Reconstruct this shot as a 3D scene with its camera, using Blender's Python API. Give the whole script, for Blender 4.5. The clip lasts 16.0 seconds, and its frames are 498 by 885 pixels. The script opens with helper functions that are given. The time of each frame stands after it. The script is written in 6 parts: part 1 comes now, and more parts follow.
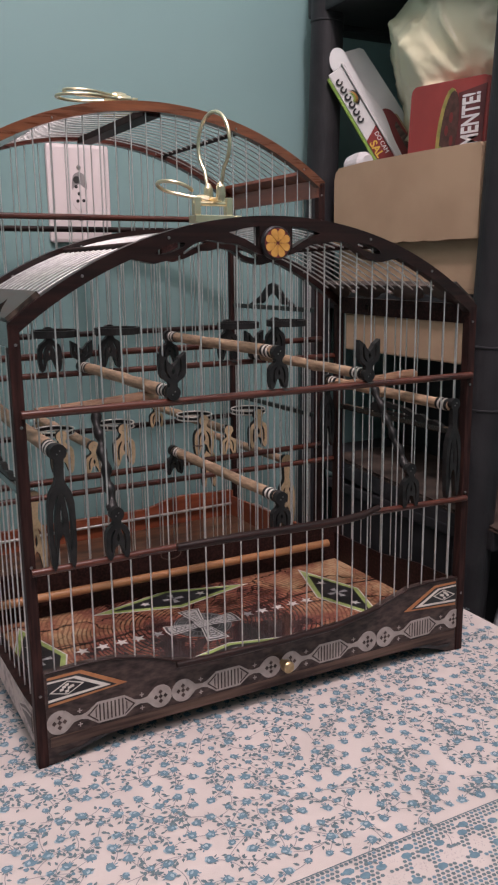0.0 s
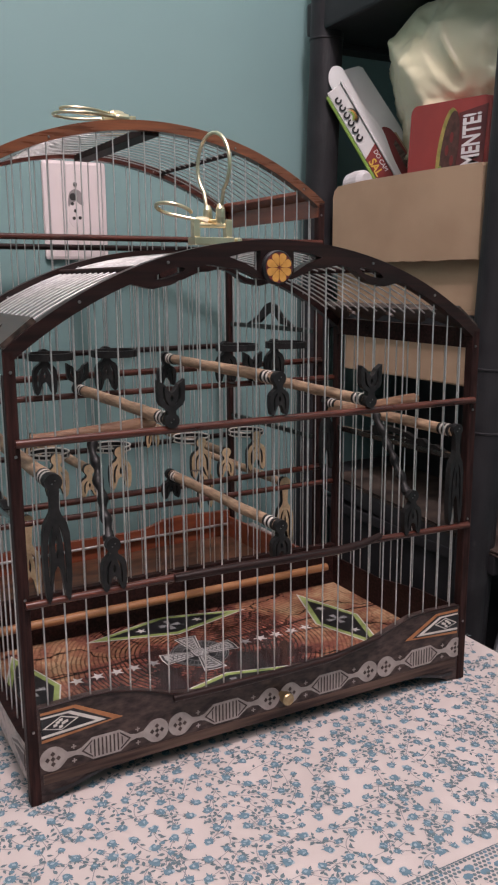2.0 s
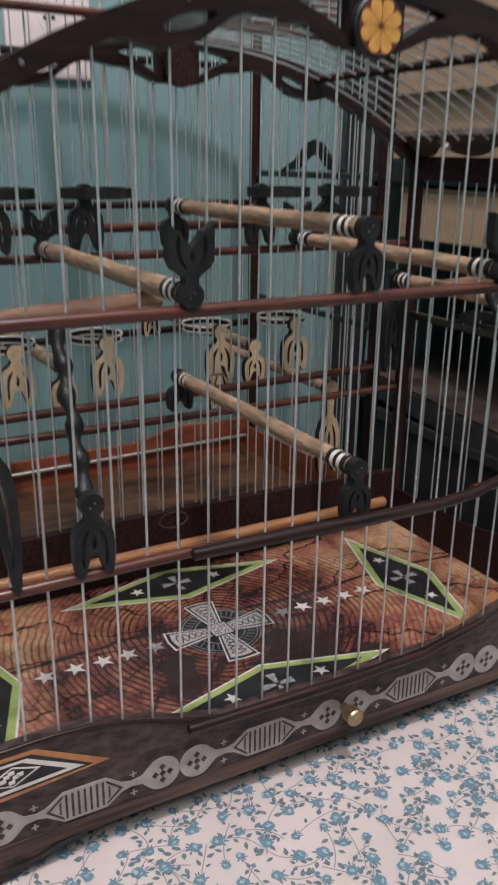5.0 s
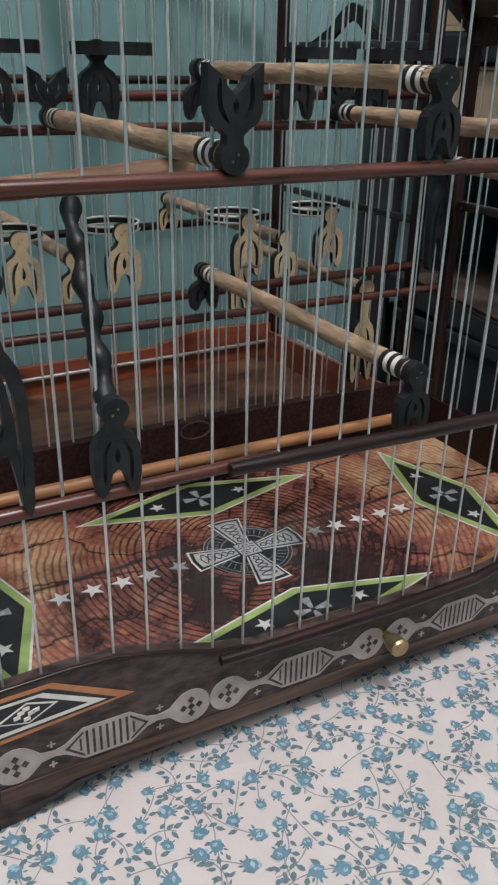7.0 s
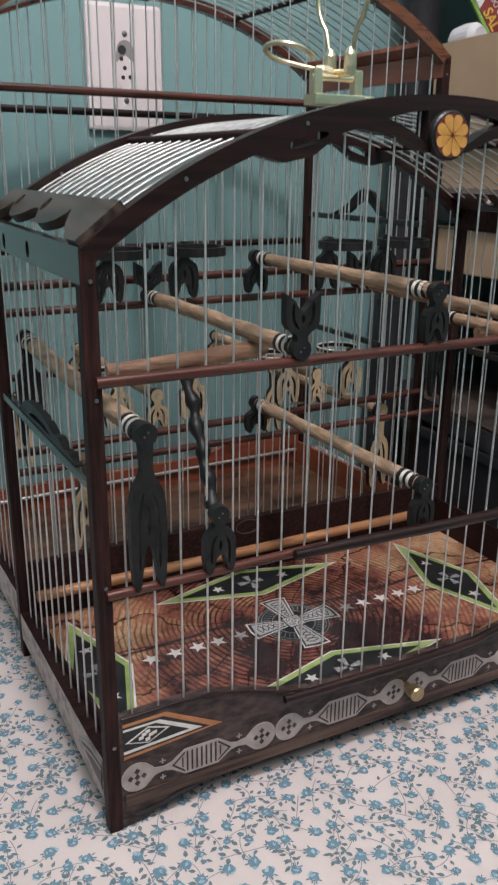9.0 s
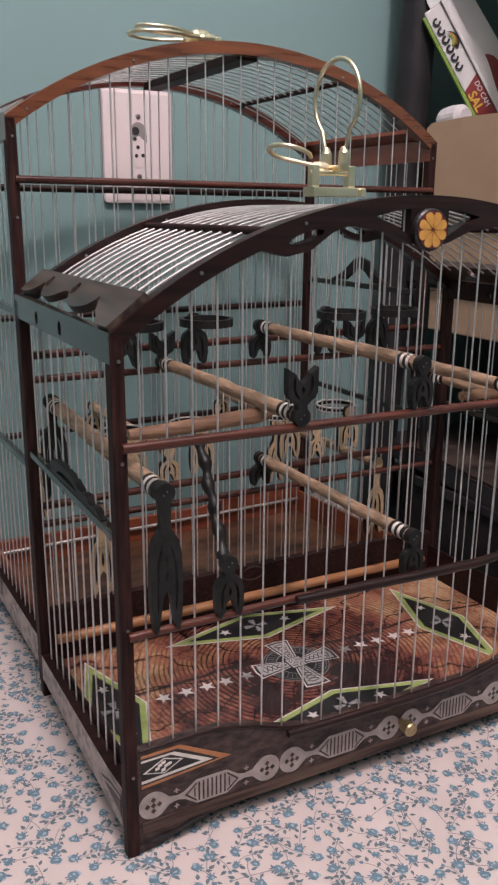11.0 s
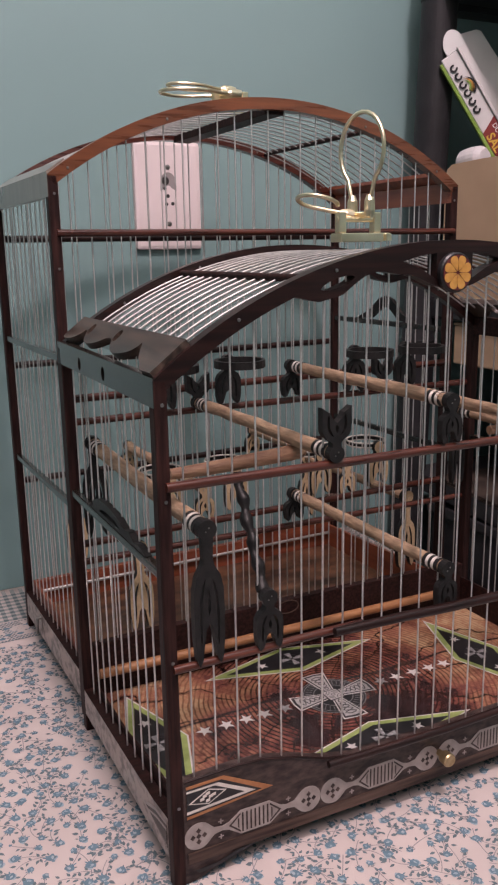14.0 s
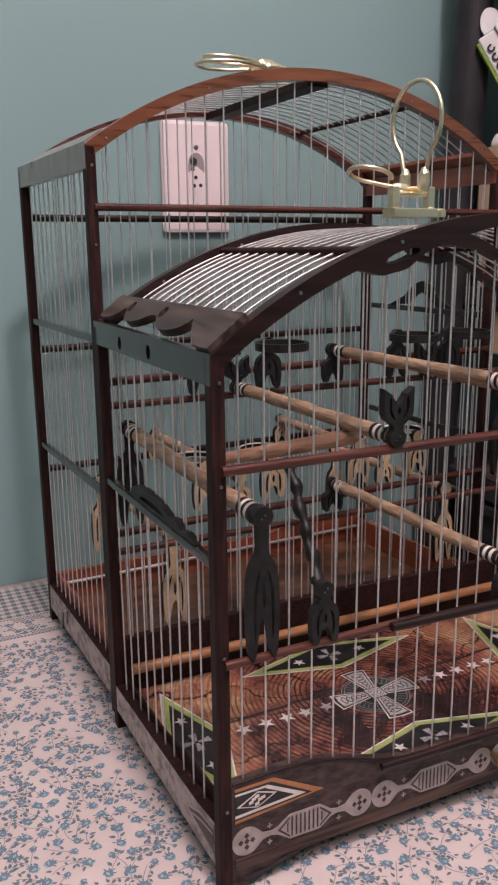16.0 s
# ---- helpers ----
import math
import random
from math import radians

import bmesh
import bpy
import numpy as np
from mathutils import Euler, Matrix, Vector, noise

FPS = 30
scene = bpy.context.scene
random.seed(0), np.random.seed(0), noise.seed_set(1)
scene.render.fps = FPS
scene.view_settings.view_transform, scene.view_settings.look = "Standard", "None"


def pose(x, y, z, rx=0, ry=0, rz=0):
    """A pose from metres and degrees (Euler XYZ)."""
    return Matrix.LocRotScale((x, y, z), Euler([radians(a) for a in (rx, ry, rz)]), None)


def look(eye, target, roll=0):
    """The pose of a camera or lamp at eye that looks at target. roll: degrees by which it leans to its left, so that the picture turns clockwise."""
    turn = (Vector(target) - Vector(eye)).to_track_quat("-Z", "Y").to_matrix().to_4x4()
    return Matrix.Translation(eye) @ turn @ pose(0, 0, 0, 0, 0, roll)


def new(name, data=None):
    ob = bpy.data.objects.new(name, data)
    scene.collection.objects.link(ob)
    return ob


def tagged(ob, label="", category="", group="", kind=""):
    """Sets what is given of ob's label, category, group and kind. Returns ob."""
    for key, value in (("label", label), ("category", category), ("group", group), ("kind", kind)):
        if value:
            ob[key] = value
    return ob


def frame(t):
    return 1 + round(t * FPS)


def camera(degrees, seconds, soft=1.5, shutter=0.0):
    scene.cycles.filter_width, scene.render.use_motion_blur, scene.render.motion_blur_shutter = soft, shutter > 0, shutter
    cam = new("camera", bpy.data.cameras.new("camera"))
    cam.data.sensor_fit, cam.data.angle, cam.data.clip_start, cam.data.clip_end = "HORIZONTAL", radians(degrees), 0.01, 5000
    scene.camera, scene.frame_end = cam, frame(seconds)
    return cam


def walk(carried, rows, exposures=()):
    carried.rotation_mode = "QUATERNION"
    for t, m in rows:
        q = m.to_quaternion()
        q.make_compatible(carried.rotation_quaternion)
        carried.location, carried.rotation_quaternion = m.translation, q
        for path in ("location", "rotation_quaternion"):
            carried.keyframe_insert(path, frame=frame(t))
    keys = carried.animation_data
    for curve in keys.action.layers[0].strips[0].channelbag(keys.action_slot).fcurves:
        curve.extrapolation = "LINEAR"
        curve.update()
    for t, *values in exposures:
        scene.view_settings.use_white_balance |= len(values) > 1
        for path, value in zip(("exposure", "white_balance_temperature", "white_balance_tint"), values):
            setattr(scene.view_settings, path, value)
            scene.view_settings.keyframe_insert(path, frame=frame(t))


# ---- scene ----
cam = camera(34.0, 16.0, 2.15, 0.4)
PATH = [
    (0, (-0.087, -0.474, 0.309), (0.818, 1.261, -0.104), -0.7),
    (0.5, (-0.084, -0.473, 0.31), (0.823, 1.26, -0.104), -0.7),
    (1, (-0.085, -0.473, 0.313), (0.824, 1.26, -0.1), -0.8),
    (1.5, (-0.085, -0.469, 0.318), (0.829, 1.266, -0.075), -0.6),
    (2, (-0.084, -0.46, 0.318), (0.837, 1.272, -0.071), -0.4),
    (2.5, (-0.077, -0.446, 0.311), (0.853, 1.281, -0.079), -0.2),
    (3, (-0.08, -0.434, 0.303), (0.878, 1.278, -0.089), 0.3),
    (3.5, (-0.084, -0.421, 0.302), (0.883, 1.285, -0.092), 0.7),
    (4, (-0.079, -0.385, 0.3), (0.888, 1.309, -0.142), 1.6),
    (4.5, (-0.039, -0.324, 0.293), (0.899, 1.351, -0.267), 1.2),
    (4.6, (-0.031, -0.31, 0.298), (0.892, 1.356, -0.31), 0.9),
    (5, (-0.014, -0.269, 0.28), (0.884, 1.394, -0.374), 0.7),
    (5.2, (-0.003, -0.248, 0.273), (0.884, 1.393, -0.449), 1.0),
    (7.3, (-0.009, -0.227, 0.261), (0.832, 1.372, -0.597), 0.9),
    (7.5, (-0.018, -0.237, 0.265), (0.816, 1.365, -0.595), 0.7),
    (8, (-0.037, -0.26, 0.274), (0.791, 1.349, -0.577), 0.6),
    (8.5, (-0.062, -0.29, 0.3), (0.785, 1.353, -0.464), 0.4),
    (8.7, (-0.072, -0.3, 0.306), (0.791, 1.365, -0.388), 0.7),
    (10.8, (-0.097, -0.346, 0.329), (0.786, 1.364, -0.216), 0.5),
    (11, (-0.102, -0.348, 0.333), (0.78, 1.365, -0.206), 0.5),
    (11.5, (-0.115, -0.358, 0.343), (0.771, 1.366, -0.15), 0.6),
    (12, (-0.126, -0.374, 0.352), (0.767, 1.359, -0.096), 0.7),
    (12.5, (-0.121, -0.372, 0.345), (0.75, 1.372, -0.101), 0.3),
    (13, (-0.11, -0.365, 0.34), (0.735, 1.389, -0.114), -0.5),
    (13.5, (-0.11, -0.364, 0.338), (0.728, 1.393, -0.119), -1.0),
    (14, (-0.115, -0.36, 0.339), (0.722, 1.399, -0.117), -1.0),
    (14.5, (-0.115, -0.355, 0.338), (0.712, 1.407, -0.121), -1.4),
    (15, (-0.119, -0.355, 0.337), (0.713, 1.405, -0.119), -1.4),
    (15.5, (-0.126, -0.345, 0.335), (0.699, 1.417, -0.13), -1.2),
    (16, (-0.13, -0.328, 0.327), (0.703, 1.43, -0.137), -0.6),
]
walk(cam, [(t, look(eye, target, roll)) for t, eye, target, roll in PATH],
     exposures=[(0, 0.04, 6600, 21), (4, 0.04, 6430, 17), (5.2, 0.12, 6200, 11), (7.3, 0.14, 5900, 3), (8.7, 0.14, 6050, 6), (10.8, 0.06, 6650, 22), (16, 0.05, 6900, 30)])

# ---- light and exposure ----
world = bpy.data.worlds.new("room_world")
scene.world = world
world.use_nodes = True
world.node_tree.nodes["Background"].inputs[0].default_value = (0.9, 0.95, 1.0, 1)
world.node_tree.nodes["Background"].inputs[1].default_value = 0.01

lamp_data = bpy.data.lights.new("ceiling_bulb", "POINT")
lamp_data.energy = 57
lamp_data.color = (1.0, 0.885, 0.87)
lamp_data.shadow_soft_size = 0.05
lamp = new("ceiling_bulb", lamp_data)
lamp.matrix_world = pose(0.055, -0.54, 1.66)

# Unseen overhead fill light, added to brighten the shelf and soften the shadows
fill_data = bpy.data.lights.new("ceiling_panel", "AREA")
fill_data.shape = "DISK"
fill_data.size = 1.1
fill_data.energy = 20
fill_data.color = (1.0, 0.90, 0.89)
panel = new("ceiling_panel", fill_data)
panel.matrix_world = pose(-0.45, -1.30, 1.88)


# ---- materials ----
def material(name, colour, rough=0.5, metal=0.0, second=None, scale=60.0, detail=4.0, stretch=(1, 1, 1), bump=0.0,
             bump_scale=200.0, coat=0.0, spec=0.5, low=0.35, high=0.65, vary=0.0):
    """A node material: two colours mixed by stretched noise, fine bump, roughness that varies a little."""
    m = bpy.data.materials.new(name)
    m.use_nodes = True
    nt = m.node_tree
    b = nt.nodes["Principled BSDF"]
    b.inputs["Roughness"].default_value = rough
    b.inputs["Metallic"].default_value = metal
    b.inputs["Coat Weight"].default_value = coat
    b.inputs["Coat Roughness"].default_value = 0.12
    b.inputs["Specular IOR Level"].default_value = spec
    tc = nt.nodes.new("ShaderNodeTexCoord")
    mp = nt.nodes.new("ShaderNodeMapping")
    mp.inputs["Scale"].default_value = stretch
    nt.links.new(tc.outputs["Object"], mp.inputs["Vector"])
    n = nt.nodes.new("ShaderNodeTexNoise")
    n.inputs["Scale"].default_value = scale
    n.inputs["Detail"].default_value = detail
    nt.links.new(mp.outputs[0], n.inputs["Vector"])
    ramp = nt.nodes.new("ShaderNodeValToRGB")
    ramp.color_ramp.elements[0].position = low
    ramp.color_ramp.elements[1].position = high
    ramp.color_ramp.elements[0].color = (*colour, 1)
    ramp.color_ramp.elements[1].color = (*(second or [c * 1.15 for c in colour]), 1)
    nt.links.new(n.outputs["Fac"], ramp.inputs[0])
    out = ramp.outputs[0]
    if vary:
        info = nt.nodes.new("ShaderNodeObjectInfo")
        mr = nt.nodes.new("ShaderNodeMapRange")
        mr.inputs["To Min"].default_value = 1 - vary
        mr.inputs["To Max"].default_value = 1 + vary
        nt.links.new(info.outputs["Random"], mr.inputs["Value"])
        hs = nt.nodes.new("ShaderNodeHueSaturation")
        nt.links.new(mr.outputs[0], hs.inputs["Value"])
        nt.links.new(out, hs.inputs["Color"])
        out = hs.outputs[0]
    nt.links.new(out, b.inputs["Base Color"])
    rr = nt.nodes.new("ShaderNodeMapRange")
    rr.inputs["To Min"].default_value = max(0.02, rough - 0.08)
    rr.inputs["To Max"].default_value = min(1, rough + 0.1)
    nt.links.new(n.outputs["Fac"], rr.inputs["Value"])
    nt.links.new(rr.outputs[0], b.inputs["Roughness"])
    if bump:
        n2 = nt.nodes.new("ShaderNodeTexNoise")
        n2.inputs["Scale"].default_value = bump_scale
        n2.inputs["Detail"].default_value = 3
        nt.links.new(mp.outputs[0], n2.inputs["Vector"])
        bp = nt.nodes.new("ShaderNodeBump")
        bp.inputs["Strength"].default_value = bump
        bp.inputs["Distance"].default_value = 0.001
        nt.links.new(n2.outputs["Fac"], bp.inputs["Height"])
        nt.links.new(bp.outputs[0], b.inputs["Normal"])
    return m


M_WALL = material("teal_wall_paint", (0.180, 0.303, 0.304), 0.5, second=(0.194, 0.322, 0.322), scale=3, bump=0.08, bump_scale=60)
M_CEIL = material("white_ceiling_paint", (0.78, 0.77, 0.74), 0.8, scale=4)
M_FLOOR = material("brown_floor_tile", (0.17, 0.13, 0.10), 0.4, second=(0.22, 0.17, 0.13), scale=8)
M_TABLE = material("table_wood", (0.20, 0.11, 0.06), 0.45, second=(0.28, 0.17, 0.09), scale=12, stretch=(1, 8, 8))
M_CLOTH = material("printed_cotton", (0.475, 0.418, 0.398), 0.85, second=(0.515, 0.455, 0.435), scale=20, bump=0.25, bump_scale=1500, spec=0.2)
M_BLUE = material("blue_print", (0.098, 0.172, 0.220), 0.85, second=(0.138, 0.226, 0.280), scale=350, spec=0.2, low=0.3, high=0.7)
M_PALE = material("pale_blue_print", (0.21, 0.31, 0.37), 0.85, second=(0.34, 0.40, 0.43), scale=450, spec=0.2)
M_LEAF = material("grey_leaf_print", (0.092, 0.134, 0.152), 0.85, second=(0.130, 0.176, 0.196), scale=500, spec=0.2)
M_STEM = material("grey_stem_print", (0.20, 0.205, 0.22), 0.85, spec=0.2)
M_CHECK = material("grey_check_print", (0.085, 0.125, 0.135), 0.85, second=(0.12, 0.165, 0.175), scale=300, spec=0.2)
M_BANDS = material("pale_grey_check_print", (0.24, 0.265, 0.265), 0.85, second=(0.29, 0.31, 0.31), scale=300, spec=0.2)

M_DARK = material("dark_rosewood", (0.017, 0.0085, 0.0082), 0.50, second=(0.056, 0.0230, 0.0195), scale=90, stretch=(5, 5, 0.4), coat=0.0, low=0.4, high=0.8, spec=0.12, bump=0.12, bump_scale=90)
M_DARKX = material("dark_rosewood_long", (0.010, 0.0040, 0.0040), 0.34, second=(0.036, 0.0125, 0.0098), scale=60, stretch=(0.3, 6, 6), coat=0.14, low=0.4, high=0.8, spec=0.3)
M_RED = material("red_varnished_rod", (0.035, 0.0085, 0.0062), 0.28, second=(0.108, 0.028, 0.016), scale=60, detail=7, stretch=(0.4, 6, 6), coat=0.22, low=0.35, high=0.7)
M_BASE = material("smoked_burl_veneer", (0.016, 0.0105, 0.0098), 0.40, second=(0.088, 0.058, 0.052), scale=240, detail=9, stretch=(0.55, 1.2, 1), coat=0.08, low=0.34, high=0.74, bump=0.15, bump_scale=500, spec=0.3)
M_STRIP = material("brown_grained_strip", (0.022, 0.012, 0.010), 0.42, second=(0.125, 0.078, 0.060), scale=110, detail=9, stretch=(0.12, 2.2, 1), low=0.36, high=0.68, spec=0.3)
M_CARVED = material("smoked_carved_wood", (0.012, 0.008, 0.007), 0.30, second=(0.105, 0.070, 0.054), scale=110, detail=8, stretch=(0.2, 2, 2), coat=0.15, low=0.36, high=0.75)
M_SIDE = material("grey_burl_veneer", (0.105, 0.080, 0.072), 0.36, second=(0.40, 0.32, 0.29), scale=190, detail=10, stretch=(0.7, 0.8, 1), coat=0.2, low=0.39, high=0.56, bump=0.1, bump_scale=300)
M_OCHRE = material("ochre_varnished_wood", (0.085, 0.026, 0.011), 0.28, second=(0.205, 0.066, 0.026), scale=60, detail=7, stretch=(0.5, 5, 5), coat=0.45, low=0.3, high=0.7)
M_BOARD = material("orange_veneer_board", (0.18, 0.040, 0.018), 0.36, second=(0.33, 0.088, 0.038), scale=30, stretch=(0.6, 5, 5), coat=0.4, low=0.3, high=0.7)
M_EAVE = material("smoked_eave_board", (0.010, 0.009, 0.008), 0.22, second=(0.036, 0.027, 0.022), scale=40, detail=7, stretch=(1, 5, 5), coat=0.5, low=0.35, high=0.75)
M_EAVE2 = material("grey_lacquered_board", (0.16, 0.14, 0.12), 0.3, second=(0.25, 0.22, 0.19), scale=25, stretch=(5, 1, 5), coat=0.5)
M_WIRE = material("galvanised_wire", (0.62, 0.61, 0.60), 0.34, metal=0.75, second=(0.74, 0.73, 0.72), scale=250, low=0.3, high=0.7, vary=0.08, spec=0.3)
# Second copy of the wire: how the roof catches light is in its colour
M_ROOFWIRE = material("roof_light_wire", (0.42, 0.415, 0.41), 0.36, metal=0.8, second=(0.55, 0.54, 0.535), scale=250, vary=0.1)
M_PERCH = material("bare_hardwood_perch", (0.20, 0.125, 0.080), 0.55, second=(0.46, 0.31, 0.20), scale=130, detail=10, stretch=(2.4, 0.6, 2.4), bump=0.8, bump_scale=220, low=0.32, high=0.68)
M_PINK = material("rosy_hardwood", (0.20, 0.095, 0.056), 0.55, second=(0.42, 0.24, 0.145), scale=120, detail=10, stretch=(0.6, 2.4, 2.4), bump=0.9, bump_scale=170, low=0.3, high=0.7)
M_TANROD = material("tan_dowel", (0.30, 0.125, 0.05), 0.4, second=(0.42, 0.20, 0.09), scale=70, stretch=(0.4, 5, 5), coat=0.2)
M_BLACK = material("black_stained_wood", (0.008, 0.008, 0.0085), 0.46, second=(0.018, 0.017, 0.017), scale=150, bump=0.15, bump_scale=500, spec=0.3)
M_TAN = material("pale_sawn_wood", (0.48, 0.335, 0.195), 0.5, second=(0.62, 0.46, 0.29), scale=140, stretch=(3, 3, 0.6), low=0.3, high=0.7)
M_WHITE = material("ivory_inlay", (0.60, 0.55, 0.50), 0.4, second=(0.70, 0.65, 0.60), scale=200)
M_GREYIN = material("silver_grey_inlay", (0.26, 0.220, 0.205), 0.35, second=(0.37, 0.32, 0.30), scale=120, coat=0.2)
M_ORANGE = material("orange_wood_inlay", (0.34, 0.13, 0.05), 0.4, second=(0.45, 0.19, 0.08), scale=150)
M_INK = material("black_inlay", (0.010, 0.010, 0.012), 0.35, second=(0.02, 0.02, 0.022), scale=80)
M_BRASS = material("polished_brass", (0.88, 0.74, 0.50), 0.30, metal=1.0, second=(0.94, 0.82, 0.60), scale=90)
M_KNOB = material("dull_brass", (0.42, 0.31, 0.17), 0.42, metal=1.0, second=(0.52, 0.40, 0.24), scale=300)
M_YELLOW = material("yellow_wood_inlay", (0.44, 0.21, 0.042), 0.35, second=(0.58, 0.30, 0.07), scale=200, coat=0.3)
M_GREEN = material("lime_print", (0.25, 0.32, 0.095), 0.35, second=(0.32, 0.41, 0.14), scale=120, coat=0.3)
M_PRINTW = material("white_print", (0.55, 0.52, 0.50), 0.35, second=(0.65, 0.62, 0.60), scale=150, coat=0.3)
M_PRINTG = material("faint_grey_print", (0.17, 0.17, 0.17), 0.35, second=(0.32, 0.32, 0.32), scale=400, coat=0.3)
M_KNOT = material("grey_knotwork_print", (0.33, 0.32, 0.315), 0.35, second=(0.48, 0.465, 0.455), scale=420, coat=0.3)
M_PLATE = material("off_white_plastic", (0.70, 0.62, 0.62), 0.35, second=(0.72, 0.64, 0.64), scale=5)
M_SCREW = material("steel_screw", (0.30, 0.29, 0.28), 0.35, metal=1.0)
M_HOLE = material("shaded_socket_hole", (0.02, 0.02, 0.02), 0.6)
M_GREYP = material("shaded_socket_well", (0.24, 0.22, 0.22), 0.4)
M_PALECARD = material("pale_grey_card", (0.58, 0.60, 0.60), 0.5, second=(0.64, 0.66, 0.66), scale=30)
M_SHELF = material("black_moulded_plastic", (0.016, 0.0160, 0.0185), 0.46, second=(0.025, 0.0250, 0.028), scale=40, bump=0.1, bump_scale=300, spec=0.32)
# Cardboard coloured almost black: the shade under the shelf is in this colour
M_SHADECARD = material("shade_dark_cardboard", (0.016, 0.012, 0.010), 0.85, second=(0.060, 0.044, 0.036), scale=18, detail=6, stretch=(1, 2, 1), bump=0.2, bump_scale=150, spec=0.2)
M_CARD = material("brown_cardboard", (0.395, 0.272, 0.180), 0.8, second=(0.45, 0.318, 0.213), scale=14, stretch=(1, 1, 3), bump=0.12, bump_scale=120, spec=0.25)
M_BAG = material("yellowish_plastic_bag", (0.84, 0.79, 0.55), 0.30, second=(0.90, 0.86, 0.66), scale=12, bump=0.6, bump_scale=45)
M_CARTONW = material("white_printed_carton", (0.58, 0.58, 0.58), 0.4, second=(0.63, 0.63, 0.63), scale=20)
M_CARTONG = material("green_printed_carton", (0.14, 0.25, 0.04), 0.4, second=(0.20, 0.33, 0.06), scale=30)
M_CARTONR = material("dark_red_printed_carton", (0.17, 0.020, 0.020), 0.35, second=(0.22, 0.03, 0.028), scale=30)
M_REDBOX = material("red_printed_carton", (0.27, 0.035, 0.033), 0.35, second=(0.35, 0.05, 0.043), scale=18)
M_MAROON = material("maroon_print", (0.10, 0.018, 0.020), 0.35, second=(0.15, 0.03, 0.03), scale=60)
M_FOOD = material("yellow_dish_print", (0.45, 0.36, 0.10), 0.4, second=(0.20, 0.22, 0.05), scale=90)
M_STEW = material("brown_stew_print", (0.050, 0.020, 0.016), 0.35, second=(0.11, 0.045, 0.035), scale=140)
M_BROWNP = material("brown_printed_panel", (0.060, 0.034, 0.026), 0.4, second=(0.15, 0.095, 0.072), scale=70, stretch=(1, 4, 1))
M_TEXTY = material("yellow_letters", (0.60, 0.38, 0.06), 0.4)
M_TEXTW = material("white_letters", (0.72, 0.70, 0.70), 0.4)
M_FABRIC = material("grey_fabric", (0.16, 0.17, 0.19), 0.9, second=(0.30, 0.31, 0.33), scale=60, bump=0.4, bump_scale=200)
M_PAPER = material("white_paper_roll", (0.50, 0.495, 0.51), 0.8, second=(0.58, 0.575, 0.59), scale=60, bump=0.5, bump_scale=80)


